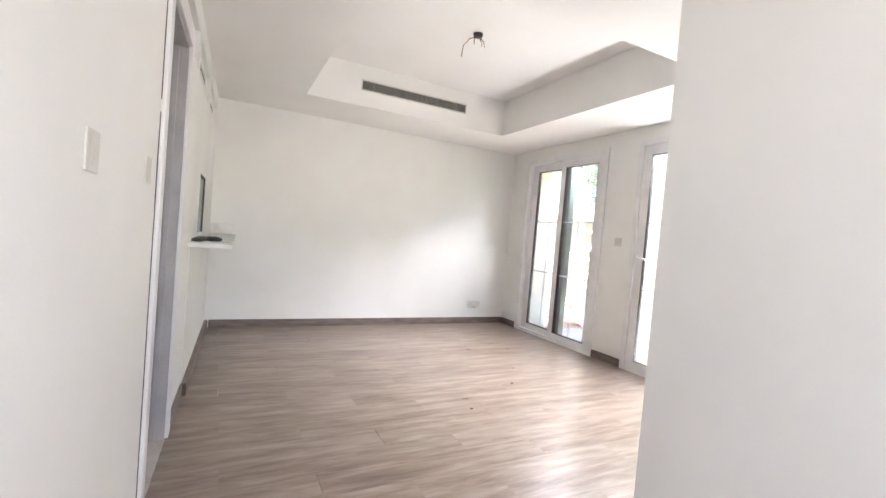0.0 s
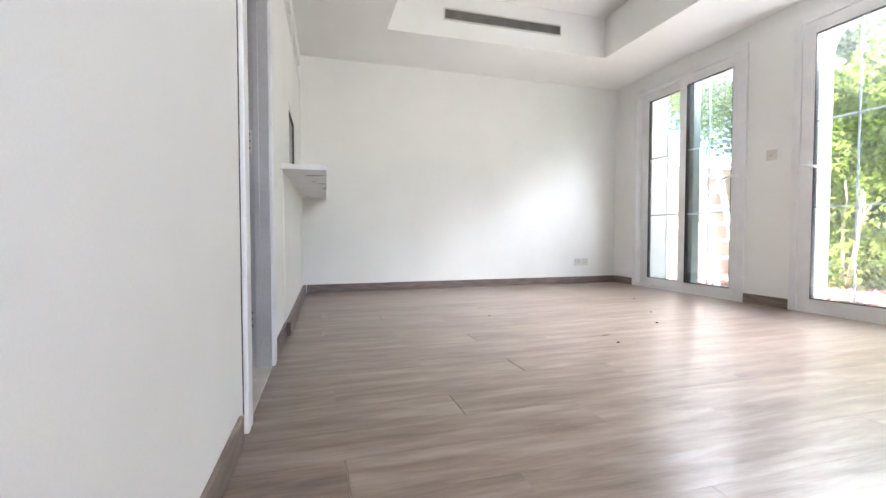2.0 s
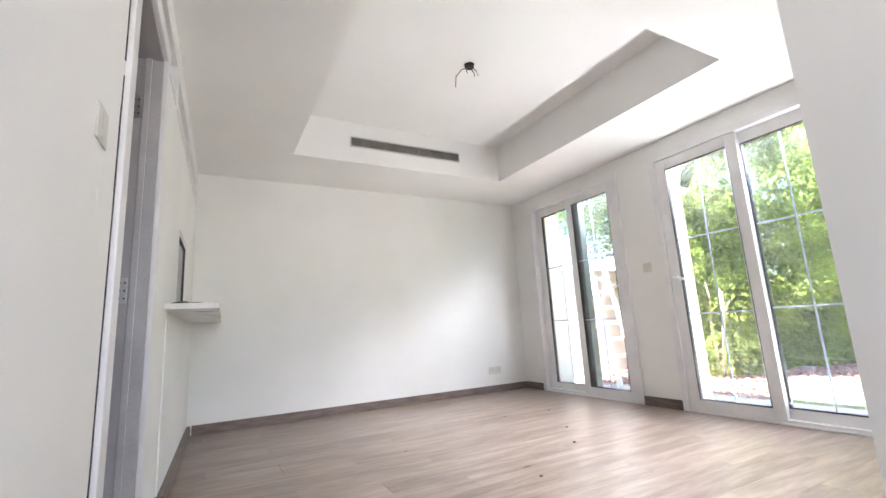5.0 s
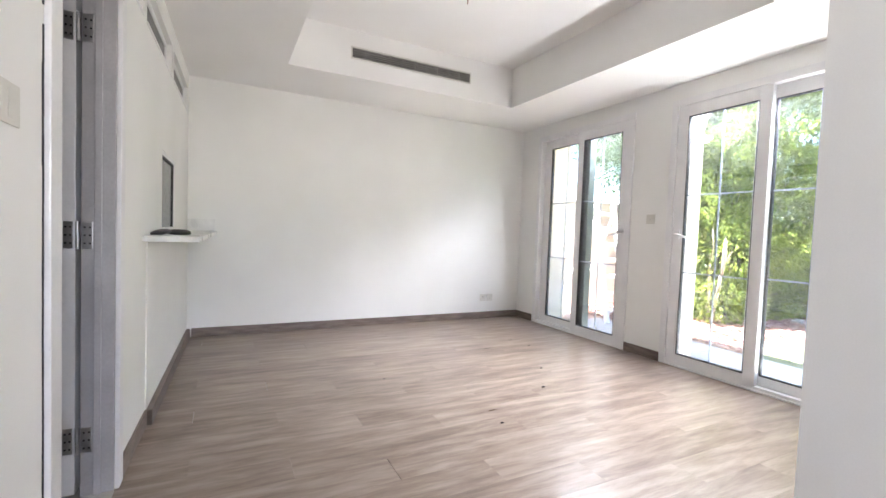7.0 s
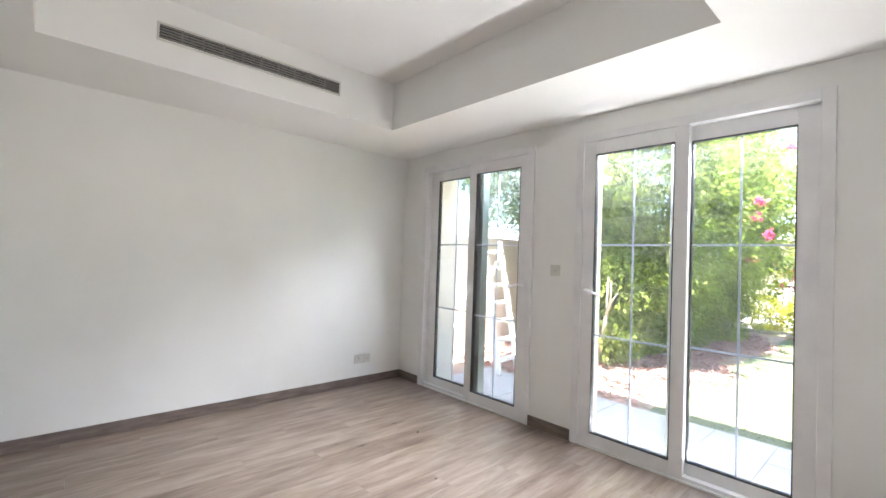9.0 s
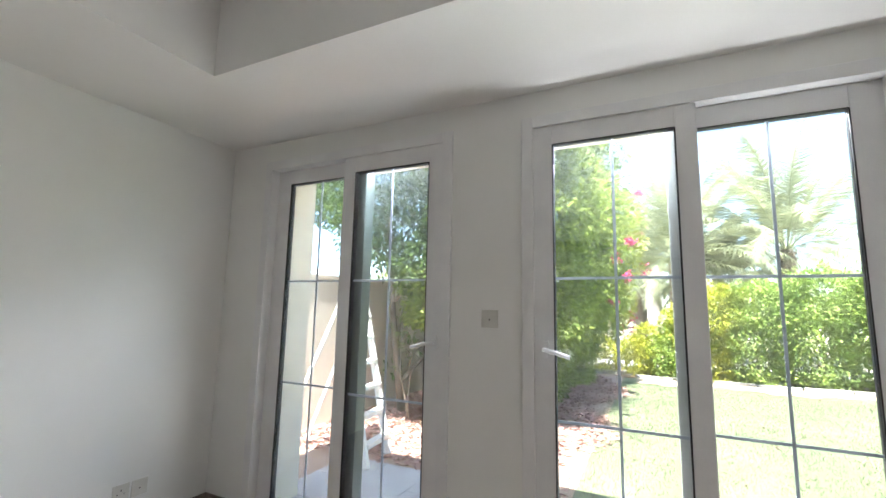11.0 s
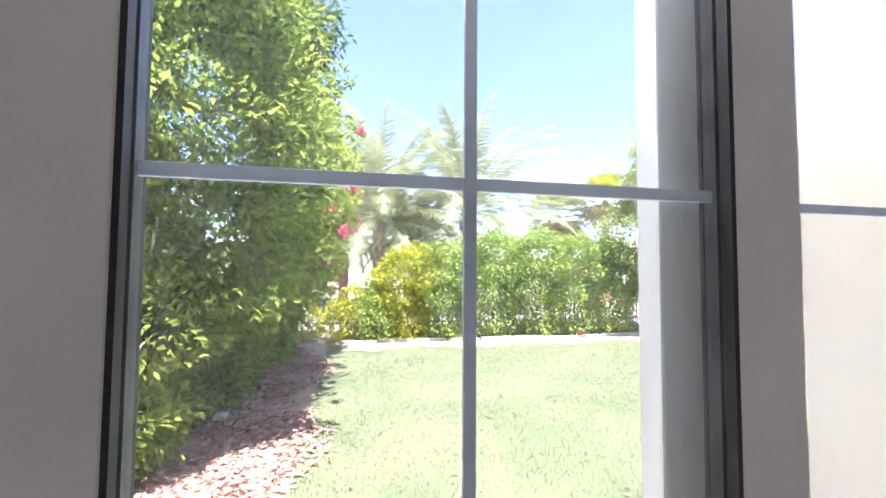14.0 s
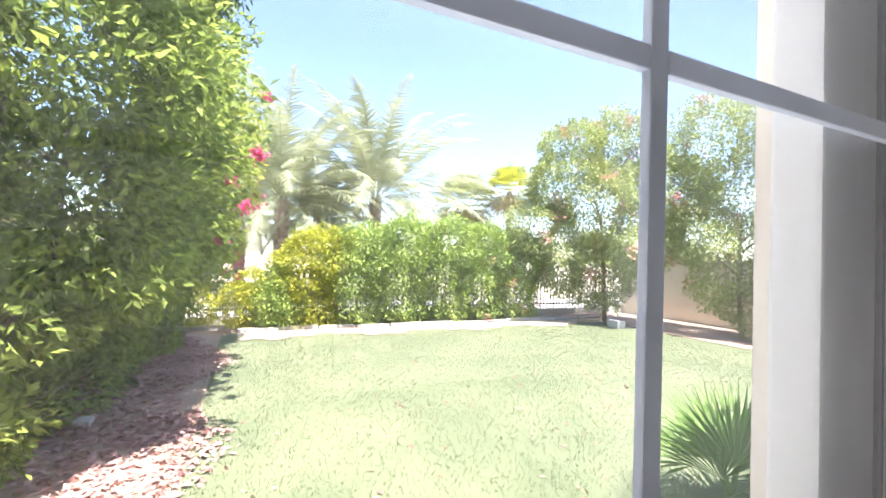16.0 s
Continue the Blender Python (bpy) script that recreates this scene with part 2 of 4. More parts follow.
FAN_DRY = leaf_material("dry_fan_leaf", (0.22, 0.19, 0.09), (0.42, 0.37, 0.17))
PETAL = leaf_material("pink_petal", (0.62, 0.04, 0.16), (0.85, 0.16, 0.32))
PETAL_PALE = leaf_material("coral_petal", (0.62, 0.22, 0.2), (0.8, 0.42, 0.38))
MULCH = leaf_material("dry_leaf_litter", (0.23, 0.11, 0.09), (0.62, 0.39, 0.34), 0.1, 0.8)
BLADE = leaf_material("grass_blade", (0.118, 0.15, 0.07), (0.2, 0.222, 0.115), 0.3, 0.6)
GLASS = glass_material("door_glass", (0.975, 0.99, 0.985), 0.06)
GLASS_GREY = surface("obscured_grey_glass", (0.03, 0.036, 0.035), (0.055, 0.062, 0.06), 0.15, 3.0, 60.0, 0.01)

# ---- builders ----


def add_box(bm, x0, x1, y0, y1, z0, z1, bevel=0.0, m=None):
    g = bmesh.ops.create_cube(bm, size=1.0)
    vs = g["verts"]
    for v in vs:
        v.co = Vector((x0 + (v.co.x + 0.5) * (x1 - x0), y0 + (v.co.y + 0.5) * (y1 - y0), z0 + (v.co.z + 0.5) * (z1 - z0)))
    if bevel:
        es = list({e for v in vs for e in v.link_edges})
        r = bmesh.ops.bevel(bm, geom=es, offset=bevel, segments=2, affect="EDGES", profile=0.6)
        vs = list({v for f in r["faces"] for v in f.verts} | {v for v in vs if v.is_valid})
    if m is not None:
        bmesh.ops.transform(bm, matrix=m, verts=[v for v in vs if v.is_valid])
    return vs


def boxes(*rows, bevel=0.0, m=None):
    bm = bmesh.new()
    for r in rows:
        add_box(bm, *r, bevel=bevel, m=m)
    return bm


def tube(bm, points, radius, sides=8, taper=None):
    """A round rod along the points."""
    rings = []
    pts = [Vector(p) for p in points]
    for i, p in enumerate(pts):
        d = (pts[min(i + 1, len(pts) - 1)] - pts[max(i - 1, 0)]).normalized()
        a = d.orthogonal().normalized()
        b = d.cross(a)
        r = radius if taper is None else radius + (taper - radius) * i / (len(pts) - 1)
        rings.append([bm.verts.new(p + (a * math.cos(k * 2 * math.pi / sides) + b * math.sin(k * 2 * math.pi / sides)) * r) for k in range(sides)])
    for r0, r1 in zip(rings, rings[1:]):
        off = min(range(sides), key=lambda o: sum((r0[k].co - r1[(k + o) % sides].co).length for k in range(sides)))
        for k in range(sides):
            bm.faces.new((r0[k], r0[(k + 1) % sides], r1[(k + 1 + off) % sides], r1[(k + off) % sides]))
    bm.faces.new(rings[0][::-1])
    bm.faces.new(rings[-1])


def mesh_of(name, bm, mat, smooth=False):
    me = bpy.data.meshes.new(name)
    bmesh.ops.recalc_face_normals(bm, faces=bm.faces)
    bm.to_mesh(me)
    bm.free()
    me.materials.append(mat)
    if smooth:
        me.shade_smooth()
    return me


def part(name, bm, mat, parent=None, label="", smooth=False):
    ob = new(name, mesh_of(name, bm, mat, smooth))
    ob.parent = parent
    return tagged(ob, label)


def thing(name, label, category, group="", m=None):
    ob = new(name)
    if m is not None:
        ob.matrix_basis = m
    ob.empty_display_size = 0.1
    return tagged(ob, label, category, group)


def structure(name, bm, mat, label="", category=""):
    return tagged(part(name, bm, mat), label, category, kind="structure")


# the left wall stands slightly out of square
LW = pose(-3.735, 0, 0, 0, 0, -1.375)
FLOOR_Y0, HALL_Y, PASS_X = -4.095, -7.1, -2.25

# ---- room shell ----
structure("floor", boxes((-4.15, 0.0, HALL_Y, 0.0, -0.12, -0.008)), CONCRETE, "screed under vinyl plank floor", "floor")
structure("wall_north", boxes((-5.75, 0.12, 0.0, 0.2, -0.12, 3.2)), PAINT, "plain white painted wall", "wall")
# thick outer wall with two door openings
EAST = [(0.0, 0.12, -0.37, 0.0, -0.12, 3.2), (0.0, 0.12, -2.12, -1.69, -0.12, 3.2), (0.0, 0.12, -7.25, -3.51, -0.12, 3.2),
        (0.0, 0.12, -1.69, -0.37, 2.225, 3.2), (0.0, 0.12, -3.51, -2.12, 2.225, 3.2)]
structure("wall_east", boxes(*EAST), PAINT, "white painted wall with two sliding doors", "wall")
OUT = [(0.12, 0.62, -0.2, 0.2, -0.13, 3.2), (0.12, 0.62, -1.98, -1.76, -0.13, 3.2), (0.12, 0.62, -9.0, -3.66, -0.13, 3.2),
       (0.12, 0.62, -1.76, -0.2, 2.3, 3.2), (0.12, 0.62, -3.66, -1.98, 2.3, 3.2)]
structure("wall_outer", boxes(*OUT), RENDER, "cream rendered outer wall with deep door reveals", "wall")
# capital ledge and curved haunch where the outer opening springs from its pier
structure("pier_capital", boxes((0.3, 0.66, -2.012, -1.98, 2.0, 2.03), (0.28, 0.68, -2.03, -1.98, 2.03, 2.062), bevel=0.006), RENDER, "small cream moulded ledge on the pier", "trim")
bm = bmesh.new()
arc = [(-1.98, 2.062)] + [(-1.98 - 0.12 * (1 - math.cos(a * math.pi / 12)), 2.062 + 0.238 * math.sin(a * math.pi / 12)) for a in range(1, 7)] + [(-1.98, 2.3)]
ends = [[bm.verts.new((x, y, z)) for y, z in arc] for x in (0.34, 0.62)]
bm.faces.new(ends[0])
bm.faces.new(ends[1][::-1])
for k in range(len(arc)):
    q = (k + 1) % len(arc)
    bm.faces.new((ends[0][k], ends[0][q], ends[1][q], ends[1][k]))
structure("arch_haunch", bm, RENDER, "cream rendered curved corner of the opening", "trim")
structure("wall_south", boxes((PASS_X, 0.0, FLOOR_Y0 - 0.15, FLOOR_Y0, -0.008, 2.385), (PASS_X, PASS_X + 0.15, HALL_Y, FLOOR_Y0 - 0.15, -0.008, 2.385)), PAINT, "plain white painted wall round the passage corner", "wall")
# unseen end wall; its opening is made up for the added fill lamp
structure("wall_hall_south", boxes((-4.3, -3.4, HALL_Y - 0.15, HALL_Y, -0.12, 2.385), (-2.3, PASS_X + 0.15, HALL_Y - 0.15, HALL_Y, -0.12, 2.385),
                                   (-3.4, -2.3, HALL_Y - 0.15, HALL_Y, -0.12, 1.0), (-3.4, -2.3, HALL_Y - 0.15, HALL_Y, 2.2, 2.385)), PAINT, "plain white hall wall", "wall")
# left wall: door, hatch and three high windows
D0, D1, DTOP = -3.155, -2.53, 2.0
CL = [(-2.93, -2.07), (-1.97, -1.1), (-1.0, -0.08)]
CZ0, CZ1 = 2.045, 2.25
HY0, HY1, HZ0, HZ1 = -1.45, -0.9, 0.985, 1.5
west = [(-0.1, 0.0, -7.2, D0, -0.12, CZ0), (-0.1, 0.0, D0, D1, DTOP, CZ0), (-0.1, 0.0, D1, HY0, -0.12, CZ0),
        (-0.1, 0.0, HY0, HY1, -0.12, HZ0), (-0.1, 0.0, HY0, HY1, HZ1, CZ0), (-0.1, 0.0, HY1, 0.04, -0.12, CZ0),
        (-0.1, 0.0, -7.2, 0.04, CZ1, 2.6), (-0.1, 0.0, -7.2, CL[0][0], CZ0, CZ1), (-0.1, 0.0, CL[0][1], CL[1][0], CZ0, CZ1),
        (-0.1, 0.0, CL[1][1], CL[2][0], CZ0, CZ1), (-0.1, 0.0, CL[2][1], 0.04, CZ0, CZ1)]
structure("wall_west", boxes(*west, m=LW), PAINT, "white painted wall with door, hatch and high windows", "wall")
structure("half_wall", boxes((0.0, 0.006, -1.93, 0.0, -0.008, 0.9575), m=LW), PAINT, "white half wall below the hatch shelf", "wall")
# ceiling with a raised tray
TX0, TX1, TY0, TY1, TZ, CZ = -2.985, -0.765, -3.225, -0.787, 2.785, 2.385
structure("ceiling", boxes((-4.1, TX0, FLOOR_Y0, 0.0, CZ, 3.0), (TX1, 0.0, FLOOR_Y0, 0.0, CZ, 3.0), (TX0, TX1, TY1, 0.0, CZ, 3.0),
                           (TX0, TX1, FLOOR_Y0, TY0, CZ, 3.0), (TX0, TX1, TY0, TY1, TZ, 3.0), (-4.3, 0.0, HALL_Y - 0.15, FLOOR_Y0, CZ, 3.0)), CEILING,
          "white plaster ceiling with a raised tray", "ceiling")
structure("roof", boxes((-6.0, 0.62, -9.0, 0.2, 3.2, 3.45)), RENDER, "flat cream roof slab", "roof")
# kitchen behind, closed; dark wall colour stands in for the missing light
structure("kitchen_wall", boxes((-5.75, -5.6, -5.15, 0.0, -0.12, 3.2), (-5.6, -3.95, -5.15, -5.0, -0.12, 3.2)), KITCHEN_GLOOM, "unlit kitchen wall, its gloom put into a dark colour", "wall")
structure("kitchen_floor", boxes((-5.6, -3.83, -5.0, 0.0, -0.12, -0.012)), TILE, "beige kitchen floor tile", "floor")
structure("kitchen_ceiling", boxes((-5.6, -3.8, -5.0, 0.0, 2.602, 2.7)), CEILING, "unlit kitchen ceiling", "ceiling")

# skirting
SK = 0.082


def skirting(rows, m=None):
    structure("baseboard", boxes(*rows, bevel=0.003, m=m), SKIRT, "grey-brown wood-look skirting board", "baseboard")


skirting([(-3.69, 0.0, -0.013, 0.0, 0.0, SK)])
skirting([(-0.013, 0.0, -0.335, -0.013, 0.0, SK)])
skirting([(-0.013, 0.0, -2.098, -1.722, 0.0, SK)])
skirting([(-0.013, 0.0, FLOOR_Y0, -3.54, 0.0, SK)])
skirting([(PASS_X, -0.013, FLOOR_Y0, FLOOR_Y0 + 0.013, 0.0, SK)])
skirting([(PASS_X - 0.013, PASS_X, HALL_Y, FLOOR_Y0 + 0.013, 0.0, SK)])
skirting([(0.006, 0.036, -1.943, -0.014, 0.0, SK), (0.0, 0.036, -1.943, -1.93, 0.0, SK)], LW)
skirting([(0.0, 0.013, D1 + 0.065, -1.944, 0.0, SK)], LW)
skirting([(0.0, 0.013, -7.0, D0 - 0.13, 0.0, SK)], LW)

# ---- sliding patio doors ----


def sash(parent, name, y0, y1, g0, g1, xc, lowbar, highbar, handle_at=None, lean=1, bar_off=0.0):
    """A sash between y0 > y1 with glass from g0 > g1, centred on the plane xc."""
    z0, z1, gz0, gz1 = 0.03, 2.194, 0.105, 2.097
    d, e = 0.023, 0.014
    s = part(name, boxes((xc - d, xc + e, g0, y0, z0, z1), (xc - d, xc + e, y1, g1, z0, z1), (xc - d, xc + e, g1, g0, z0, gz0),
                         (xc - d, xc + e, g1, g0, gz1, z1), bevel=0.004), UPVC, parent)
    k = 0.004
    for x0, x1 in ((xc - d - 0.0015, xc - 0.012), (xc + 0.011, xc + e + 0.0015)):
        part("gasket", boxes((x0, x1, g0 - k, g0 + 0.001, gz0, gz1), (x0, x1, g1 - 0.001, g1 + k, gz0, gz1),
                             (x0, x1, g1 + k, g0 - k, gz0 - 0.001, gz0 + k), (x0, x1, g1 + k, g0 - k, gz1 - k, gz1 + 0.001)), GASKET, s, "black rubber glazing seal")
    x0, x1 = xc - 0.0079, xc + 0.0079
    part("spacer", boxes((x0, x1, g0 - 0.005, g0 + 0.001, gz0, gz1), (x0, x1, g1 - 0.001, g1 + 0.005, gz0, gz1),
                         (x0, x1, g1 + 0.005, g0 - 0.005, gz0 - 0.001, gz0 + 0.005), (x0, x1, g1 + 0.005, g0 - 0.005, gz1 - 0.005, gz1 + 0.001)), SPACER, s, "dark metal spacer bar between the panes")
    for x in (xc - 0.011, xc + 0.008):
        p = part("pane", boxes((x, x + 0.003, g1, g0, gz0, gz1)), GLASS, s, "clear glass pane")
        p.visible_shadow = False
    c = (g0 + g1) / 2 + bar_off
    part("glazing_bar", boxes((xc - 0.003, xc + 0.003, c - 0.006, c + 0.006, gz0, gz1), bevel=0.0015), BAR, s)
    for z in (lowbar, highbar):
        part("glazing_bar", boxes((xc - 0.0028, xc + 0.0028, g1, c - 0.006, z - 0.006, z + 0.006), (xc - 0.0028, xc + 0.0028, c + 0.006, g0, z - 0.006, z + 0.006), bevel=0.0012), BAR, s)
    if handle_at is not None:
        bm = bmesh.new()
        add_box(bm, xc - d - 0.008, xc - d, handle_at - 0.014, handle_at + 0.014, 1.075, 1.155, bevel=0.003)
        h = part("handle", bm, UPVC, s, "white lever handle")
        bm = bmesh.new()
        y = handle_at
        tube(bm, [(xc - d - 0.008, y, 1.117), (xc - d - 0.04, y, 1.117), (xc - d - 0.05, y + lean * 0.012, 1.116),
                  (xc - d - 0.052, y + lean * 0.07, 1.103), (xc - d - 0.05, y + lean * 0.115, 1.09)], 0.0095, 10)
        part("lever", bm, UPVC, h, smooth=True)
    return s


def patio_door(name, y0, y1, inner, outer, handle_at, lean, bar_off=0.0):
    """Two-leaf sliding door in the wall x = 0 .. 0.12, from y0 down to y1."""
    t = tagged(new(name), "white two-leaf sliding glass door with glazing bars, closed", "door", kind="structure")
    zt = 2.25
    w = 0.058
    x0 = -0.016
    part("casing", boxes((x0, 0.0, y0 - w, y0, 0.0, zt), (x0, 0.0, y1, y1 + w, 0.0, zt), (x0, 0.0, y1 + w, y0 - w, zt - w, zt), bevel=0.003), UPVC, t)
    part("door_frame", boxes((0.0, 0.12, y0 - w, y0 - 0.036, 0.0, zt - 0.026), (0.0, 0.12, y1 + 0.036, y1 + w, 0.0, zt - 0.026),
                             (0.0, 0.12, y1 + w, y0 - w, zt - w, zt - 0.026)), UPVC, t)
    part("track", boxes((-0.012, 0.12, y1 + w, y0 - w, -0.008, 0.012), (0.0, 0.05, y1 + w, y0 - w, 0.012, 0.034), (0.055, 0.105, y1 + w, y0 - w, 0.012, 0.032), bevel=0.002), UPVC, t)
    sash(t, "sliding_leaf", *inner, 0.02, 0.8, 1.444, handle_at, lean, bar_off)
    sash(t, "fixed_leaf", *outer, 0.075, 0.81, 1.447)
    return t


patio_door("door_1", -0.335, -1.722, (-0.99, -1.667, -1.077, -1.578), (-0.388, -1.125, -0.507, -1.005), -1.635, 1)
# dark strips laid over the fixed stile to give its shaded look
part("interlock", boxes((0.037, 0.0515, -1.131, -1.0, 0.05, 2.16), (0.0515, 0.12, -1.131, -1.1265, 0.05, 2.16), bevel=0.002), STILE_SHADE, bpy.data.objects["door_1"], "dark green-grey strip added for the stile's shade behind glass")
patio_door("door_2", -2.1, -3.538, (-2.155, -2.862, -2.25, -2.78), (-2.74, -3.484, -2.862, -3.378), -2.21, -1, -0.0045)

# ---- inner door, casing and hatch in the left wall ----
idoor = tagged(new("door_3"), "white inner door folded fully open behind its frame", "door", kind="structure")
part("casing", boxes((0.0, 0.016, D0 - 0.07, D0 + 0.004, 0.0, DTOP + 0.07), (0.0, 0.016, D1 - 0.004, D1 + 0.06, 0.0, DTOP + 0.07),
                     (0.0, 0.016, D0 + 0.004, D1 - 0.004, DTOP - 0.004, DTOP + 0.07), bevel=0.004, m=LW), GLOSS_WHITE, idoor)
rc = random.Random(23)
crack, z = [], 0.06
while z < DTOP + 0.06:
    h = rc.uniform(0.03, 0.11)
    if rc.random() > 0.08:
        o, w = rc.uniform(-0.0015, 0.0015), rc.uniform(0.0018, 0.0055)
        crack.append((0.0, 0.0025, D0 - 0.0725 + o - w, D0 - 0.0705 + o, z, z + h - 0.0005))
    z += h
part("crack", boxes(*crack, m=LW), GASKET, idoor, "dark jagged shrinkage crack beside the casing")
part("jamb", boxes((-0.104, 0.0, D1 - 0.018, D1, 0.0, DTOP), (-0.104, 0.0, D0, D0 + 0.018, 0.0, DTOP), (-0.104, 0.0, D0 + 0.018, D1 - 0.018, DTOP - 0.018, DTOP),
                   (-0.062, -0.04, D1 - 0.03, D1 - 0.018, 0.0, DTOP - 0.018), bevel=0.002, m=LW), GREY_GLOSS, idoor, "grey door jamb")
leaf = part("leaf", boxes((-0.165, -0.122, D1 - 0.012, D1 + 0.6, 0.01, DTOP - 0.01), bevel=0.003, m=LW), GLOSS_WHITE, idoor)
for hz in (0.22, 1.0, 1.76):
    bm = boxes((-0.157, -0.128, D1 - 0.015, D1 - 0.012, hz - 0.05, hz + 0.05), (-0.1, -0.068, D1 - 0.021, D1 - 0.018, hz - 0.05, hz + 0.05), bevel=0.001, m=LW)
    tube(bm, [LW @ Vector((-0.114, D1 - 0.018, hz - 0.052)), LW @ Vector((-0.114, D1 - 0.018, hz + 0.052))], 0.006, 10)
    hg = part("hinge", bm, STEEL, idoor, "brushed steel butt hinge")
    sc = bmesh.new()
    for sx in (-0.15, -0.136, -0.092, -0.076):
        for sz in (-0.03, 0.0, 0.03):
            v = LW @ Vector((sx, D1 - (0.016 if sx < -0.11 else 0.022), hz + sz))
            add_box(sc, v.x - 0.003, v.x + 0.003, v.y - 0.001, v.y + 0.001, v.z - 0.003, v.z + 0.003)
    part("screw", sc, DARK, hg)
structure("threshold", boxes((-0.1, 0.004, D0 + 0.018, D1 - 0.018, -0.012, 0.004), bevel=0.002, m=LW), TILE, "worn stone threshold strip", "threshold")

hatch = tagged(new("window_hatch"), "small serving hatch with a white frame and grey glass", "window", kind="structure")
fx0, fx1, fw = -0.03, -0.006, 0.018
part("window_frame", boxes((fx0, fx1, HY0, HY0 + fw, HZ0 + 0.01, HZ1), (fx0, fx1, HY1 - fw, HY1, HZ0 + 0.01, HZ1), (fx0, fx1, HY0 + fw, HY1 - fw, HZ1 - 0.03, HZ1),
                           (fx0, fx1, HY0 + fw, HY1 - fw, HZ0 + 0.01, HZ0 + 0.04), bevel=0.003, m=LW), UPVC, hatch)
part("pane", boxes((-0.018, -0.012, HY0 + fw, HY1 - fw, HZ0 + 0.04, HZ1 - 0.03), m=LW), GLASS_GREY, hatch, "grey obscured glass pane")
part("gasket", boxes((-0.012, -0.004, HY0 + fw, HY0 + fw + 0.012, HZ0 + 0.04, HZ1 - 0.03), (-0.012, -0.004, HY1 - fw - 0.008, HY1 - fw, HZ0 + 0.04, HZ1 - 0.03),
                     (-0.012, -0.004, HY0 + fw + 0.012, HY1 - fw - 0.008, HZ1 - 0.044, HZ1 - 0.03), m=LW), GASKET, hatch, "black rubber seal")
for i, (a, b) in enumerate(CL):
    w = tagged(new(f"window_high_{i + 1}"), "narrow high window with a white frame and dark glass", "window", kind="structure")
    part("window_frame", boxes((-0.06, -0.03, a, a + 0.03, CZ0, CZ1), (-0.06, -0.03, b - 0.03, b, CZ0, CZ1), (-0.06, -0.03, a + 0.03, b - 0.03, CZ0, CZ0 + 0.03),
                               (-0.06, -0.03, a + 0.03, b - 0.03, CZ1 - 0.03, CZ1), bevel=0.002, m=LW), UPVC, w)
    part("pane", boxes((-0.045, -0.039, a + 0.03, b - 0.03, CZ0 + 0.03, CZ1 - 0.03), m=LW), GLASS_GREY, w)
    part("window_sill", boxes((-0.03, 0.006, a - 0.01, b + 0.01, CZ0 - 0.012, CZ0), bevel=0.002, m=LW), UPVC, w)

shelf = thing("hatch_shelf", "white stone shelf with an upstand below the serving hatch", "shelf")
part("shelf_board", boxes((-0.06, 0.0, HY0 + 0.002, HY1 - 0.002, 0.96, 0.99), (0.0, 0.245, -2.03, 0.0, 0.96, 0.99), bevel=0.003, m=LW), STONE, shelf)
part("upstand", boxes((0.002, 0.225, -0.02, -0.001, 0.99, 1.098), bevel=0.003, m=LW), STONE, shelf)

# two round black pads left on the shelf


def round_pad(name, label, at, rx, ry, h, tilt):
    """A shallow oval body with a rolled rim and a domed cap."""
    t = thing(name, label, "gadget", m=LW @ Matrix.Translation(at) @ pose(0, 0, 0, *tilt))
    for piece, prof in (("body", ((0.0, 0.0), (0.86, 0.0), (0.97, 0.12), (1.0, 0.4), (0.96, 0.66), (0.88, 0.74), (0.0, 0.74))),
                        ("cap", ((0.0, 0.741), (0.8, 0.741), (0.78, 0.84), (0.6, 0.95), (0.3, 1.0), (0.0, 1.0)))):
        bm = bmesh.new()
        n = 28
        rings = [[bm.verts.new((rx * r * math.cos(k * 2 * math.pi / n), ry * r * math.sin(k * 2 * math.pi / n), h * z)) for k in range(n)] for r, z in prof[1:-1]]
        for r0, r1 in zip(rings, rings[1:]):
            for k in range(n):
                bm.faces.new((r0[k], r0[(k + 1) % n], r1[(k + 1) % n], r1[k]))
        bm.faces.new(rings[0][::-1])
        bm.faces.new(rings[-1])
        part(piece, bm, DARK, t, smooth=True)
    return t


round_pad("black_gadget", "round black plastic puck lying flat on the hatch shelf", (0.115, -1.66, 0.99), 0.06, 0.095, 0.03, (0, 0, 8))
round_pad("black_gadget", "round black plastic puck tipped up on the hatch shelf", (0.045, -1.8, 0.995), 0.045, 0.09, 0.022, (6, -7, -6))

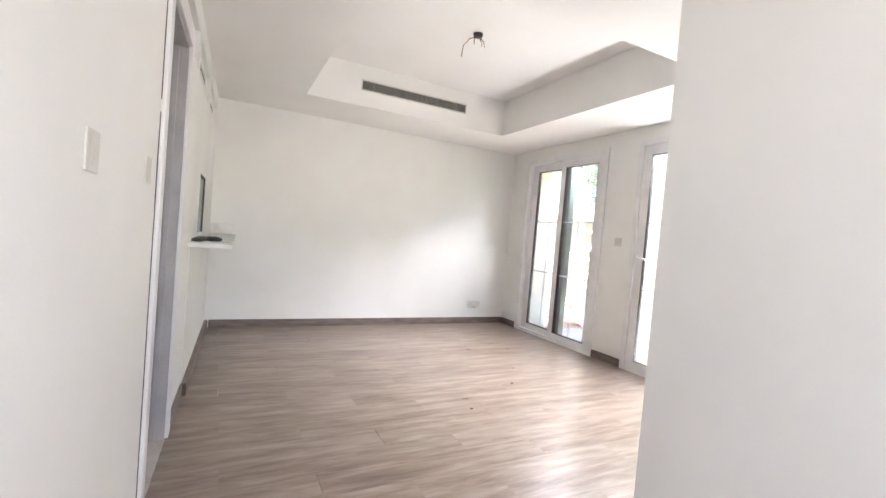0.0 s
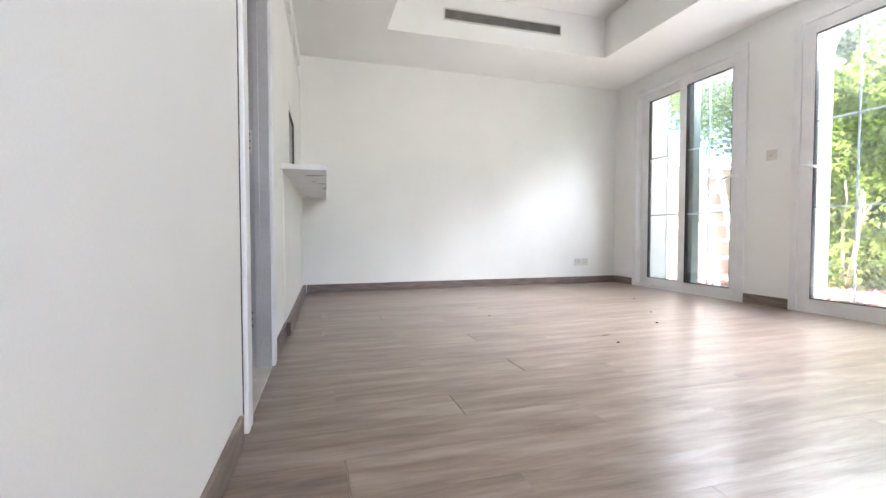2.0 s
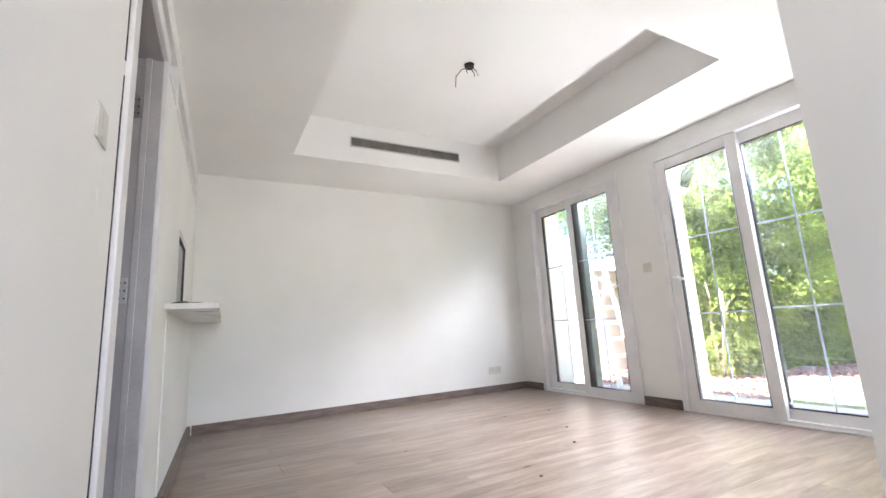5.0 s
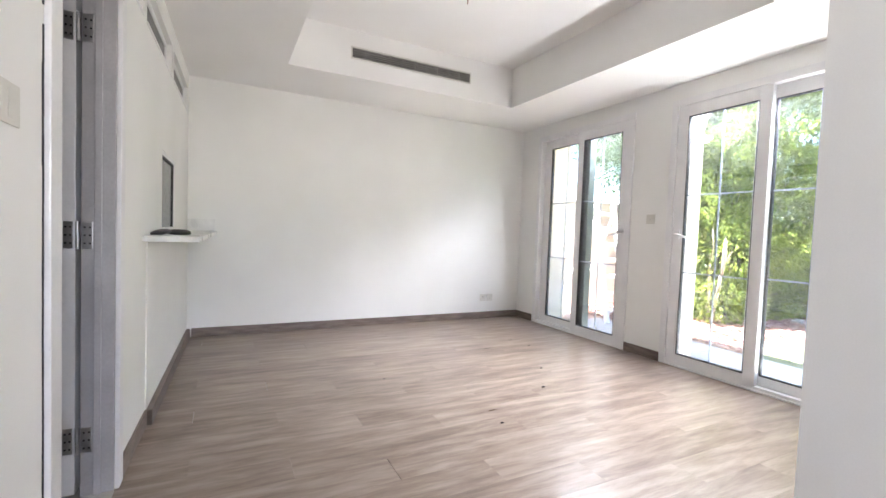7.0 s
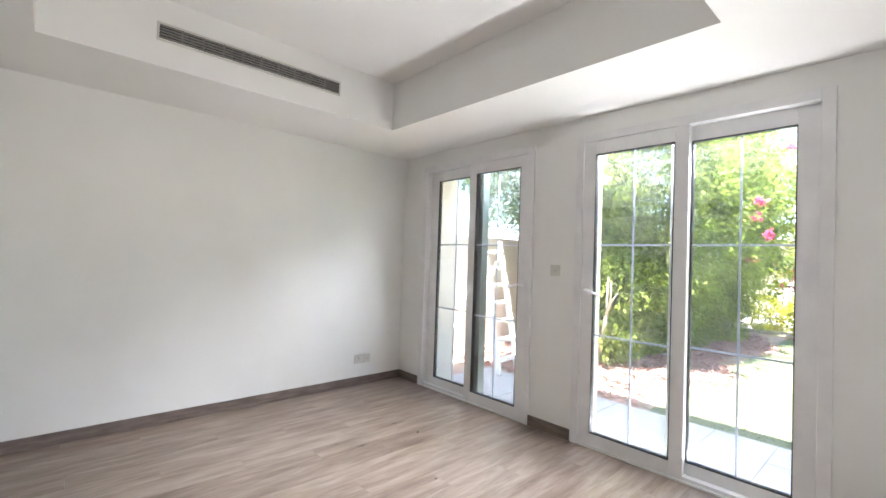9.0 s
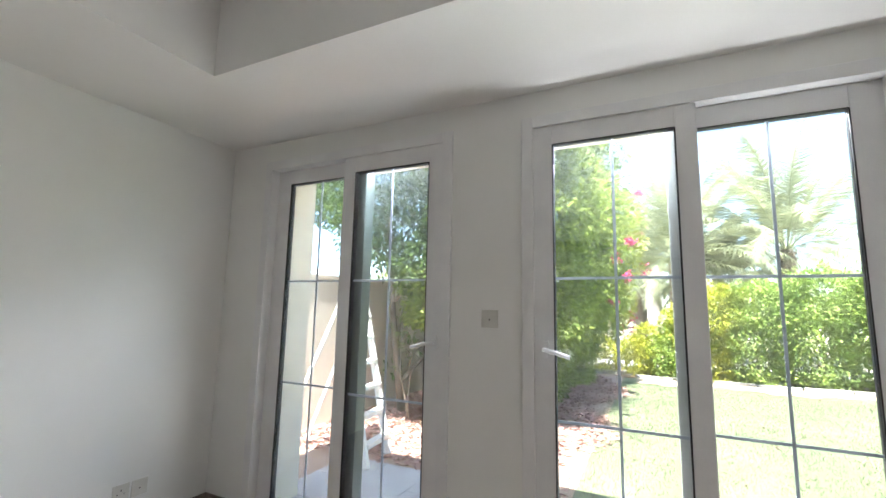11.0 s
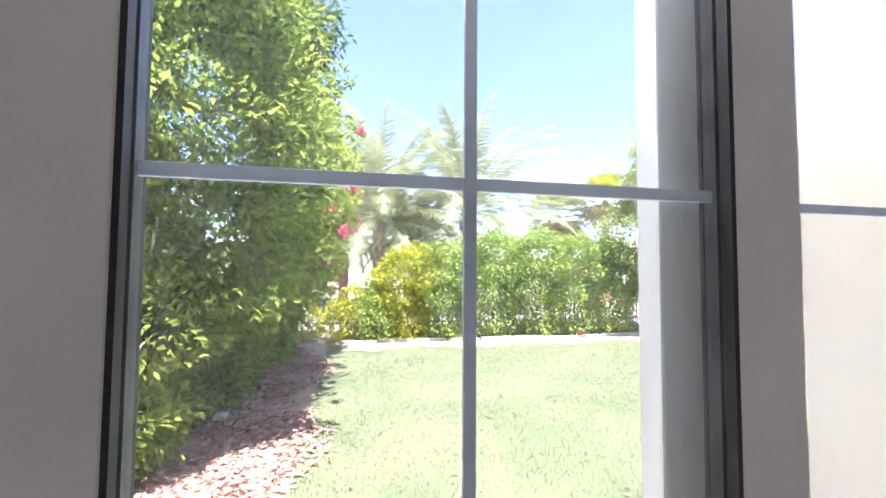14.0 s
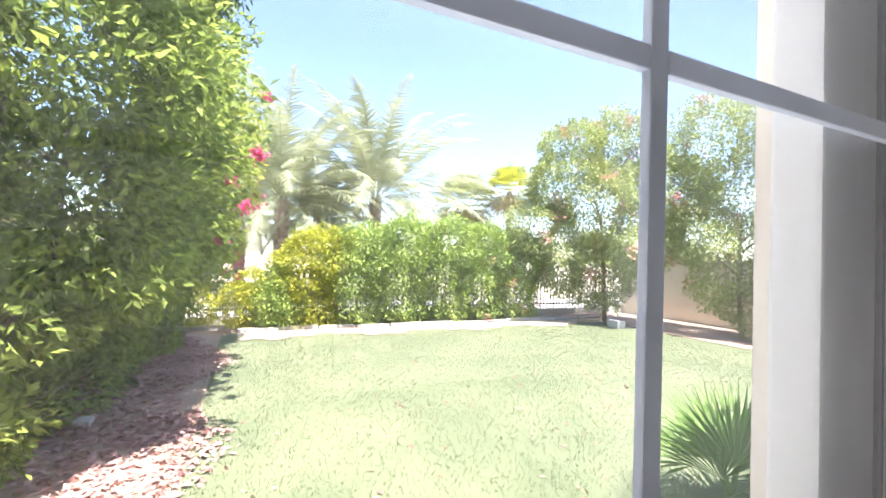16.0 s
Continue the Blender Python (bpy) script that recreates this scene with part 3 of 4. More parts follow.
# ---- fixtures ----


def wall_plate(name, label, m, kind="switch"):
    """A moulded plate; local x along the wall, y up, z out."""
    t = thing(name, label, "socket" if kind == "socket" else "switch", m=m @ Matrix.Diagonal((1, 1, 0.6, 1)))
    part("plate", boxes((-0.043, 0.043, -0.043, 0.043, 0.0, 0.0085), bevel=0.003), PLASTIC, t)
    if kind == "socket":
        bm = boxes((-0.022, -0.014, -0.008, -0.004, 0.0085, 0.0095), (0.014, 0.022, -0.008, -0.004, 0.0085, 0.0095), (-0.003, 0.003, 0.008, 0.018, 0.0085, 0.0095))
        part("pin_hole", bm, DARK, t)
        part("rocker", boxes((0.018, 0.03, 0.014, 0.032, 0.009, 0.012), bevel=0.001), PLASTIC, t)
    elif kind == "outlet":
        bm = bmesh.new()
        tube(bm, [(0, -0.004, 0.0088), (0, -0.004, 0.012)], 0.008, 14)
        part("flex_outlet", bm, PLASTIC, t)
        bm = bmesh.new()
        tube(bm, [(0, -0.004, 0.0119), (0, -0.004, 0.0124)], 0.0045, 12)
        part("hole", bm, GRILLE, t)
    else:
        part("rocker", boxes((-0.014, 0.014, -0.03, 0.03, 0.0088, 0.0108), bevel=0.0008), PLASTIC, t)
    return t


def wall_plate_pose(axis, a, z):
    if axis == "east":
        return Matrix.Translation((0.0, a, z)) @ Matrix(((0, 0, -1, 0), (-1, 0, 0, 0), (0, 1, 0, 0), (0, 0, 0, 1)))
    if axis == "north":
        return Matrix.Translation((a, 0.0, z)) @ Matrix(((1, 0, 0, 0), (0, 0, -1, 0), (0, 1, 0, 0), (0, 0, 0, 1)))
    return LW @ Matrix.Translation((0.0, a, z)) @ Matrix(((0, 0, 1, 0), (1, 0, 0, 0), (0, 1, 0, 0), (0, 0, 0, 1)))


wall_plate("cable_outlet", "white square flex outlet plate between the doors", wall_plate_pose("east", -1.936, 1.247), "outlet")
wall_plate("wall_socket", "white wall socket above the skirting", wall_plate_pose("north", -0.525, 0.258), "socket")
wall_plate("aerial_socket", "white aerial socket plate above the skirting", wall_plate_pose("north", -0.428, 0.258), "outlet")
wall_plate("light_switch", "white light switch beside the inner door", wall_plate_pose("west", -3.4, 1.29))
wall_plate("light_switch", "white light switch on the passage wall", wall_plate_pose("west", -3.98, 1.27))

# air-conditioning grille in the tray's face
ac = thing("air_grille", "long grey linear air-conditioning grille in the tray face", "grille")
gx0, gx1, gz0, gz1, gy = -2.46, -1.285, 2.548, 2.632, TY1
part("backing", boxes((gx0, gx1, gy - 0.004, gy - 0.001, gz0, gz1)), BLACKHOLE, ac)
part("frame", boxes((gx0 - 0.012, gx0, gy - 0.012, gy, gz0 - 0.012, gz1 + 0.012), (gx1, gx1 + 0.012, gy - 0.012, gy, gz0 - 0.012, gz1 + 0.012),
                    (gx0, gx1, gy - 0.012, gy, gz1, gz1 + 0.012), (gx0, gx1, gy - 0.012, gy, gz0 - 0.012, gz0), bevel=0.002), PLASTIC, ac, "white grille frame")
for i in range(5):
    z = gz0 + 0.008 + i * (gz1 - gz0 - 0.016) / 4
    part("slat", boxes((gx0, gx1, gy - 0.014, gy - 0.004, z - 0.0045, z + 0.0045), bevel=0.001), GRILLE, ac)
for i in range(9):
    x = gx0 + (i + 1) * (gx1 - gx0) / 10
    part("divider", boxes((x - 0.004, x + 0.004, gy - 0.013, gy - 0.004, gz0, gz1)), GRILLE, ac)

# bare ceiling wires
wire = thing("ceiling_wires", "bare wires and hook hanging from the ceiling point", "wires")
cx, cy = -1.885, -2.03
bm = bmesh.new()
tube(bm, [(cx, cy, TZ - 0.022), (cx, cy, TZ)], 0.035, 16, taper=0.04)
part("connector_box", bm, DARK, wire)
for k, (dx, dy, dz, mat) in enumerate([(-0.12, 0.02, 0.17, COPPER), (-0.05, -0.03, 0.075, DARK), (0.05, 0.01, 0.05, DARK), (0.03, -0.05, 0.09, COPPER)]):
    bm = bmesh.new()
    tube(bm, [(cx, cy, TZ - 0.02), (cx + dx * 0.55, cy + dy * 0.5, TZ - 0.03 - dz * 0.12), (cx + dx * 0.95, cy + dy, TZ - 0.03 - dz * 0.5), (cx + dx, cy + dy * 1.3, TZ - 0.03 - dz)], 0.0035, 6)
    part("wire", bm, mat, wire)

# ---- garden ----
G = -0.12
structure("ground", boxes((0.62, 90, -90, 90, G - 0.3, G - 0.02)), SAND, "pale dry ground reaching the horizon", "ground")
structure("lawn", boxes((1.5, 8.5, -10.6, -2.05, G - 0.02, G)), LAWN, "short pale green lawn in the sun", "lawn")
bm = bmesh.new()
edge = [(-2.3 - 0.1 * k, 7.85 - 0.16 * math.sin(k * 0.31) - 0.09 * math.sin(k * 1.13 + 1) - 0.05 * math.sin(k * 2.9)) for k in range(84)]
rim = [[bm.verts.new((x, y, G + 0.004)) for x in (inner, 8.5)] for y, inner in edge]
for a, b in zip(rim, rim[1:]):
    bm.faces.new((a[0], a[1], b[1], b[0]))
bm.normal_update()
bmesh.ops.solidify(bm, geom=bm.faces[:], thickness=0.012)
structure("lawn_edge", bm, WORN, "bare sandy strip worn along the lawn's end", "bed")
structure("mulch_bed", boxes((1.5, 8.85, -2.05, 1.0, G - 0.02, G + 0.004), (0.62, 1.5, 0.0, 1.0, G - 0.02, G + 0.004)), EARTH, "earth bed strewn with dry leaves", "bed")
structure("far_border", boxes((8.5, 9.8, -12.0, -2.05, G - 0.02, G + 0.01), (1.5, 8.5, -13.0, -10.6, G - 0.02, G + 0.012)), EARTH, "reddish earth border along the fence", "bed")
structure("wall_boundary", boxes((0.62, 9.55, 1.0, 1.15, G - 0.02, 1.63), (0.62, 9.55, 0.98, 1.17, 1.63, 1.68), bevel=0.006), RENDER, "cream rendered boundary wall", "wall")
structure("wall_side", boxes((1.5, 9.55, -13.0, -12.85, G - 0.02, 1.5)), RENDER, "cream boundary wall behind shrubs", "wall")


def scatter_leaves(name, pts, nrm, size, mat, aspect=0.42, fold=0.25, flat=0.0, seed=1):
    """Folded leaves at the points, each an island of its own, turned roughly along the normals."""
    rng = np.random.default_rng(seed)
    n = len(pts)
    d = nrm + rng.normal(0, 0.75, (n, 3))
    d[:, 2] -= 0.25
    if flat:
        d[:, 2] *= flat
    d /= np.linalg.norm(d, axis=1)[:, None]
    up = rng.normal(0, 0.6, (n, 3)) + np.array((0, 0, 1.0))
    side = np.cross(d, up)
    side /= np.linalg.norm(side, axis=1)[:, None] + 1e-9
    top = np.cross(side, d)
    ln = size * rng.uniform(0.6, 1.35, n)[:, None]
    wd = ln * aspect * rng.uniform(0.7, 1.2, n)[:, None]
    a = pts
    c = pts + d * ln
    mid = pts + d * ln * 0.45
    l = mid + side * wd * 0.5 + top * wd * fold
    r = mid - side * wd * 0.5 + top * wd * fold
    v = np.stack((a, l, c, r), 1).reshape(-1, 3)
    i = np.arange(n)[:, None] * 4
    f = np.concatenate((i + np.array((0, 1, 2)), i + np.array((0, 2, 3))), 1).reshape(-1, 3)
    me = bpy.data.meshes.new(name)
    me.vertices.add(len(v))
    me.vertices.foreach_set("co", v.ravel())
    me.loops.add(len(f) * 3)
    me.loops.foreach_set("vertex_index", f.ravel().astype(np.int32))
    me.polygons.add(len(f))
    me.polygons.foreach_set("loop_start", (np.arange(len(f)) * 3).astype(np.int32))
    me.update(calc_edges=True)
    me.materials.append(mat)
    return me


def blob_points(blobs, density, depth, seed, rough=0.16, bare=None):
    """Points in the outer skin of a union of ellipsoids, thinned unevenly so that gaps stay."""
    rng = np.random.default_rng(seed)
    P, N = [], []
    bl = np.array(blobs, float)
    for k, (x, y, z, rx, ry, rz) in enumerate(bl):
        area = 4 * math.pi * ((((rx * ry) ** 1.6 + (rx * rz) ** 1.6 + (ry * rz) ** 1.6) / 3) ** (1 / 1.6))
        n = int(area * density)
        u = rng.normal(0, 1, (n, 3))
        u /= np.linalg.norm(u, axis=1)[:, None]
        wob = 1 + rough * (np.sin(u[:, 0] * 5.1 + k) * np.sin(u[:, 1] * 4.3 + 2 * k) + np.sin(u[:, 2] * 7.7 + k * 3) * 0.6 + 0.5 * np.sin(u[:, 0] * 13 + u[:, 1] * 11 + k))
        t = 1 - depth * rng.random(n) ** 1.6
        p = np.array((x, y, z)) + u * np.array((rx, ry, rz)) * (wob * t)[:, None]
        keep = np.ones(n, bool)
        for j, b in enumerate(bl):
            if j != k:
                q = (p - b[:3]) / b[3:]
                keep &= (q * q).sum(1) > 0.6
        keep &= p[:, 2] > G + 0.03
        clump = np.sin(p[:, 0] * 6.1 + np.sin(p[:, 2] * 5) * 1.5) * np.sin(p[:, 1] * 6.7 + 1.3) * np.sin(p[:, 2] * 6.3 + p[:, 0])
        keep &= rng.random(n) < 0.85 + 0.45 * clump
        if bare:
            open_side = np.clip((bare[0] - p[:, 0]) / 0.7, 0, 1) * np.clip((bare[1] - p[:, 2]) / 0.5, 0, 1)
            keep &= rng.random(n) > 0.5 * open_side
        P.append(p[keep])
        N.append((u / np.array((rx, ry, rz)))[keep])
    p, nn = np.concatenate(P), np.concatenate(N)
    nn /= np.linalg.norm(nn, axis=1)[:, None]
    return p, nn


def branching(bm, base, top, r0, rng, limbs=5, spread=0.8):
    base, top = Vector(base), Vector(top)
    mid = base.lerp(top, 0.5) + Vector((rng.uniform(-0.1, 0.1), rng.uniform(-0.1, 0.1), 0))
    tube(bm, [base, base.lerp(mid, 0.5), mid, mid.lerp(top, 0.6), top], r0, 9, taper=r0 * 0.4)
    for i in range(limbs):
        s = base.lerp(top, rng.uniform(0.15, 0.9))
        e = s + Vector((rng.uniform(-1, 1) * spread, rng.uniform(-1, 1) * spread, rng.uniform(0.5, 1.1) * spread))
        m = s.lerp(e, 0.5) + Vector((rng.uniform(-0.08, 0.08), rng.uniform(-0.08, 0.08), 0.06))
        tube(bm, [s, m, e], r0 * 0.5, 6, taper=r0 * 0.15)


def shrub(name, label, category, blobs, density, size, mat, stems, seed, depth=0.35, petals=None, group="", aspect=0.42, rough=0.16, bare=None):
    t = thing(name, label, category, group)
    rng = random.Random(seed)
    for (bx, by, tx, ty, tz, r0, limbs) in stems:
        bm = bmesh.new()
        branching(bm, (bx, by, G - 0.02), (tx, ty, tz), r0, rng, limbs, min(0.8, 0.35 * tz))
        part("trunk", bm, BARK, t, smooth=True)
    p, n = blob_points(blobs, density, depth, seed, rough, bare)
    crown = new("crown", scatter_leaves("crown", p, n, size, mat, aspect, seed=seed))
    crown.parent = t
    if petals:
        count, psize, pmat, plabel = petals
        pr = np.random.default_rng(seed + 9)
        for c in pr.choice(len(p), count // 30):
            pp = p[c] + n[c] * 0.06 + pr.normal(0, psize * 1.3, (30, 3))
            fl = new("flower_cluster", scatter_leaves("flower_cluster", pp, np.repeat(n[c][None], 30, 0), psize, pmat, 0.9, seed=seed + 3))
            fl.parent = t
            tagged(fl, plabel, kind="stuff")
    return t


# the big dark bush beside the bed
big = []
for i, (x, cy, r, low, lr) in enumerate([(3.45, -1.05, 0.95, -0.5, 0.3), (4.2, -0.85, 1.15, -0.45, 0.45), (5.0, -0.7, 1.35, -0.35, 0.7), (5.8, -0.65, 1.4, -0.3, 0.85), (6.6, -0.7, 1.4, -0.35, 0.9), (7.3, -0.75, 1.3, -0.4, 0.9)]):
    s = 0.1 * math.sin(i * 2.1)
    big += [(x, low + s, 0.35, 0.6, lr, 0.6), (x, low - 0.2 + s, 0.9, 0.6, lr + 0.25, 0.6), (x + 0.1, cy + s, 1.65, 0.75, r, 0.85), (x, cy + 0.05 - s, 2.6, 0.85, r + 0.2, 0.95)]
    big += [(x, -0.72 - 0.08 * i + s, 0.08, 0.55, 0.35, 0.42)]
    big += [(x, cy + 0.2 + s, 3.6, 0.9, r + 0.2, 0.9), (x - 0.1, cy + 0.4, 4.6, 0.9, r, 0.8)]
big += [(3.05, -0.75, 0.3, 0.45, 0.5, 0.38), (3.2, -0.8, 0.95, 0.5, 0.65, 0.5), (3.0, -0.35, 1.5, 0.5, 0.6, 0.6)]
bush = shrub("big_bush", "tall dense green bush with bright sunlit leaves", "bush", big, 1500, 0.085, LEAF,
      [(3.75, -0.35, 3.9, -0.5, 2.0, 0.045, 6), (3.85, -0.25, 4.2, -0.1, 2.4, 0.05, 6), (3.65, -0.3, 3.3, -0.6, 1.7, 0.035, 5), (5.4, 0.0, 5.5, -0.2, 3.0, 0.06, 6), (6.8, 0.0, 6.8, -0.3, 3.0, 0.06, 6),
       (3.55, -0.62, 3.15, -0.85, 0.85, 0.022, 5), (3.5, -0.6, 3.2, -1.25, 1.1, 0.024, 5), (3.6, -0.55, 3.25, -0.55, 1.2, 0.022, 5), (3.7, -0.7, 3.4, -1.5, 1.15, 0.02, 4)], 3, rough=0.17, bare=(3.5, 1.3))
rng = random.Random(17)
for base, fork, tips in (((2.9, -0.78, G - 0.02), (2.62, -1.05, 0.62), ((2.4, -1.3, 0.95), (2.5, -1.16, 1.08), (2.75, -1.0, 1.15))),
                         ((2.95, -0.7, G - 0.02), (2.85, -0.75, 0.7), ((2.7, -0.85, 1.25), (3.0, -0.6, 1.4)))):
    bm = bmesh.new()
    b, f = Vector(base), Vector(fork)
    tube(bm, [b, b.lerp(f, 0.4) + Vector((0.03, 0.02, 0.0)), b.lerp(f, 0.75), f], 0.028, 9, taper=0.02)
    for tip in tips:
        e = Vector(tip)
        tube(bm, [f, f.lerp(e, 0.5) + Vector((rng.uniform(-0.03, 0.03), rng.uniform(-0.03, 0.03), 0.02)), e], 0.017, 7, taper=0.006)
    part("branch", bm, PALE_BARK, bush, "pale bare forked branch", smooth=True)
shrub("overhanging_tree", "dark leafy tree hanging over the boundary wall", "tree",
      [(2.9, 0.4, 2.35, 0.75, 0.85, 0.65), (3.1, 0.9, 3.1, 1.0, 1.0, 0.9), (3.6, 2.3, 3.3, 0.9, 0.7, 0.7), (2.6, -0.1, 1.85, 0.35, 0.35, 0.35), (2.6, 0.3, 3.4, 0.8, 0.9, 0.7), (3.7, -0.4, 3.9, 0.7, 0.8, 0.6), (4.3, -1.35, 4.05, 0.6, 0.75, 0.5), (4.5, -1.95, 4.0, 0.4, 0.4, 0.35)], 950, 0.075, LEAF_TREE,
      [(3.3, 0.5, 3.1, 0.7, 2.6, 0.06, 7)], 5, depth=0.7)
shrub("flowering_vine", "yellow-green vine with pink flowers at the bush end", "bush",
      [(7.4, -2.1, 2.6, 0.5, 0.45, 0.7), (7.6, -1.9, 1.6, 0.5, 0.45, 0.8), (7.2, -2.2, 3.2, 0.4, 0.4, 0.4)], 420, 0.08, LEAF_YELLOW,
      [(7.6, -1.2, 7.5, -1.9, 2.6, 0.03, 4)], 7, petals=(330, 0.055, PETAL, "bright pink flowers"))

for (x, y, z) in ((4.0, -2.45, 2.2), (5.4, -2.54, 3.2), (4.9, -2.19, 2.08), (5.0, -1.8, 3.7), (5.1, -2.1, 1.46), (5.0, -2.35, 1.82)):
    pr = np.random.default_rng(int(z * 100))
    pp = np.array((x, y, z)) + pr.normal(0, 0.032, (45, 3))
    fl = new("pink_blossom", scatter_leaves("pink_blossom", pp, pr.normal(0, 1, (45, 3)), 0.055, PETAL, 0.9, seed=31))
    bm = bmesh.new()
    tube(bm, [(x + 0.25, y + 0.7, z - 0.3), (x + 0.12, y + 0.3, z - 0.06), (x, y, z)], 0.008, 5, taper=0.004)
    tagged(fl, "bright pink bougainvillea blossom on a thin branch", "flower", "blossoms", "stuff")
    part("twig", bm, BARK, fl)

# sapling by the boundary wall
shrub("sapling", "thin bare-stemmed sapling by the boundary wall", "shrub", [(2.9, 0.3, 1.05, 0.14, 0.14, 0.1), (3.0, 0.2, 0.75, 0.16, 0.14, 0.12), (2.8, 0.35, 0.5, 0.1, 0.1, 0.1)], 160, 0.1, LEAF_TREE,
      [(2.85, 0.1, 2.9, 0.3, 1.05, 0.012, 4), (2.8, 0.15, 3.0, 0.2, 0.8, 0.01, 3)], 14)

# back hedge in stretches
hy = [(-3.7, 1.62, LEAF_YELLOW), (-4.6, 1.7, LEAF_HEDGE), (-5.6, 1.95, LEAF_HEDGE), (-6.7, 2.0, LEAF_HEDGE), (-7.7, 1.9, LEAF_HEDGE), (-8.6, 1.75, LEAF_HEDGE)]
for i, (y, h, mt) in enumerate(hy):
    hz = h + 0.32
    hz *= 1.04
    blobs = [(8.95, y + 0.1, G + hz * 0.36, 0.5, 0.68, hz * 0.4), (9.0, y - 0.15, G + hz * 0.68, 0.55, 0.75, hz * 0.34), (9.1, y + 0.25, G + hz * 0.55, 0.6, 0.55, hz * 0.34)]
    lab = "rounded yellow-green shrub in the back border" if mt is LEAF_YELLOW else "dense bright green hedge shrub by the fence"
    shrub("hedge_shrub", lab, "hedge", blobs, 1500, 0.085, mt, [(9.0, y, 8.95, y, 1.0, 0.03, 4), (9.05, y + 0.3, 9.05, y + 0.35, 0.9, 0.02, 3)], 20 + i, group="back hedge", petals=(240, 0.055, PETAL_PALE, "coral pink flowers") if i >= 4 else None)
for i, (x, y, h) in enumerate([(8.9, -2.35, 0.85), (8.85, -2.85, 0.9), (9.05, -1.6, 0.8), (8.8, -3.2, 0.75), (9.0, -2.6, 1.1), (8.95, -3.1, 1.2)]):
    shrub("low_shrub", "small yellow-green shrub beside the edging", "shrub", [(x, y, G + h * 0.5, 0.38, 0.36, h * 0.5), (x + 0.05, y + 0.1, G + h * 0.75, 0.25, 0.28, h * 0.3)], 1100, 0.075,
          LEAF_YELLOW if i % 2 == 0 else LEAF_HEDGE, [(x, y, x, y, 0.4, 0.015, 3)], 40 + i, group="low shrubs")
shrub("flowering_tree", "tall pale green tree with coral bougainvillea flowers", "tree",
      [(8.0, -10.2, 2.7, 1.1, 1.0, 1.1), (7.4, -10.9, 2.0, 1.0, 1.0, 1.0), (8.4, -9.6, 3.3, 0.9, 0.9, 0.8), (7.0, -11.3, 3.0, 1.0, 1.0, 1.0), (8.1, -10.5, 1.1, 0.7, 0.8, 1.0), (8.3, -9.5, 1.6, 0.6, 0.7, 1.0), (8.6, -8.9, 2.1, 0.7, 0.75, 0.85), (8.6, -9.3, 3.2, 0.6, 0.6, 0.6), (8.5, -9.9, 4.1, 0.9, 0.9, 0.85), (8.2, -11.2, 4.3, 1.1, 1.0, 1.0)], 700, 0.1, LEAF_PALE,
      [(8.0, -10.6, 7.9, -10.3, 2.6, 0.06, 7)], 51, petals=(1500, 0.07, PETAL_PALE, "coral pink flowers"))
shrub("flowering_tree", "yellow-green shrub tree with coral flowers by the side wall", "tree",
      [(5.6, -11.6, 1.6, 0.9, 0.8, 1.2), (5.3, -11.8, 2.9, 0.9, 0.8, 1.1), (6.1, -11.5, 2.2, 0.8, 0.7, 0.9), (4.3, -11.9, 2.0, 0.8, 0.7, 1.4), (3.3, -12.0, 2.4, 0.9, 0.7, 1.5), (5.0, -11.8, 0.6, 0.9, 0.6, 0.7), (3.6, -12.0, 0.8, 0.9, 0.6, 0.9), (6.1, -11.7, 4.0, 0.95, 0.8, 1.15), (5.0, -11.9, 4.0, 0.9, 0.7, 0.9)], 700, 0.09, LEAF_PALE,
      [(5.5, -11.9, 5.4, -11.7, 2.4, 0.05, 6)], 53, petals=(1400, 0.06, PETAL_PALE, "coral pink flowers"))

# kerb edging at the lawn's end
for i in range(12):
    y = -2.3 - i * 0.72
    k = part("edging_stone", boxes((8.5, 8.6, y - 0.7, y, G - 0.02, G + 0.075 + 0.015 * math.sin(i * 1.7)), bevel=0.012), CONCRETE)
    k.matrix_basis = pose(0.06 * math.sin(i * 0.9), 0, 0)
    tagged(k, "pale concrete edging stone along the lawn", "edging", "lawn edging")
k = part("edging_stone", boxes((8.86, 8.98, -2.25, -0.6, G - 0.02, G + 0.09), bevel=0.012), CONCRETE)
tagged(k, "pale concrete edging strip at the bed end", "edging", "lawn edging")
for (x, y, s) in [(7.25, -10.2, 0.16), (6.4, -10.3, 0.2)]:
    k = part("garden_block", boxes((x - s, x + s, y - 0.12, y + 0.12, G - 0.01, G + 0.17), bevel=0.02), CONCRETE)
    tagged(k, "white concrete block on the border", "block", "border blocks")
k = part("bed_stone", boxes((4.27, 4.42, -1.27, -1.15, G, G + 0.06), bevel=0.02), CONCRETE)
tagged(k, "pale stone lying on the leaf litter", "stone")

# railing
fence = thing("railing_fence", "dark metal railing with vertical bars on a low plinth", "fence")
FX = 9.6
part("plinth", boxes((FX - 0.1, FX + 0.1, -12.8, 0.95, G - 0.02, G + 0.16), bevel=0.01), CONCRETE, fence)
for z in (0.16, 0.92):
    part("rail", boxes((FX - 0.018, FX + 0.018, -12.8, 0.95, z, z + 0.035)), RAIL, fence)
barmesh = mesh_of("bar", boxes((-0.009, 0.009, -0.009, 0.009, 0.0, 0.98)), RAIL)
for i in range(122):
    b = new("bar", barmesh)
    b.parent = fence
    b.location = (FX, 0.9 - i * 0.112, G + 0.12)

# paving slabs outside the doors
pave = structure("pavement", boxes((0.62, 1.5, -9.0, 0.0, G - 0.03, G - 0.012), (0.12, 0.62, -1.76, -0.2, G - 0.03, G - 0.012), (0.12, 0.62, -3.66, -1.98, G - 0.03, G - 0.012)), CONCRETE, "pale paving by the doors", "pavement")
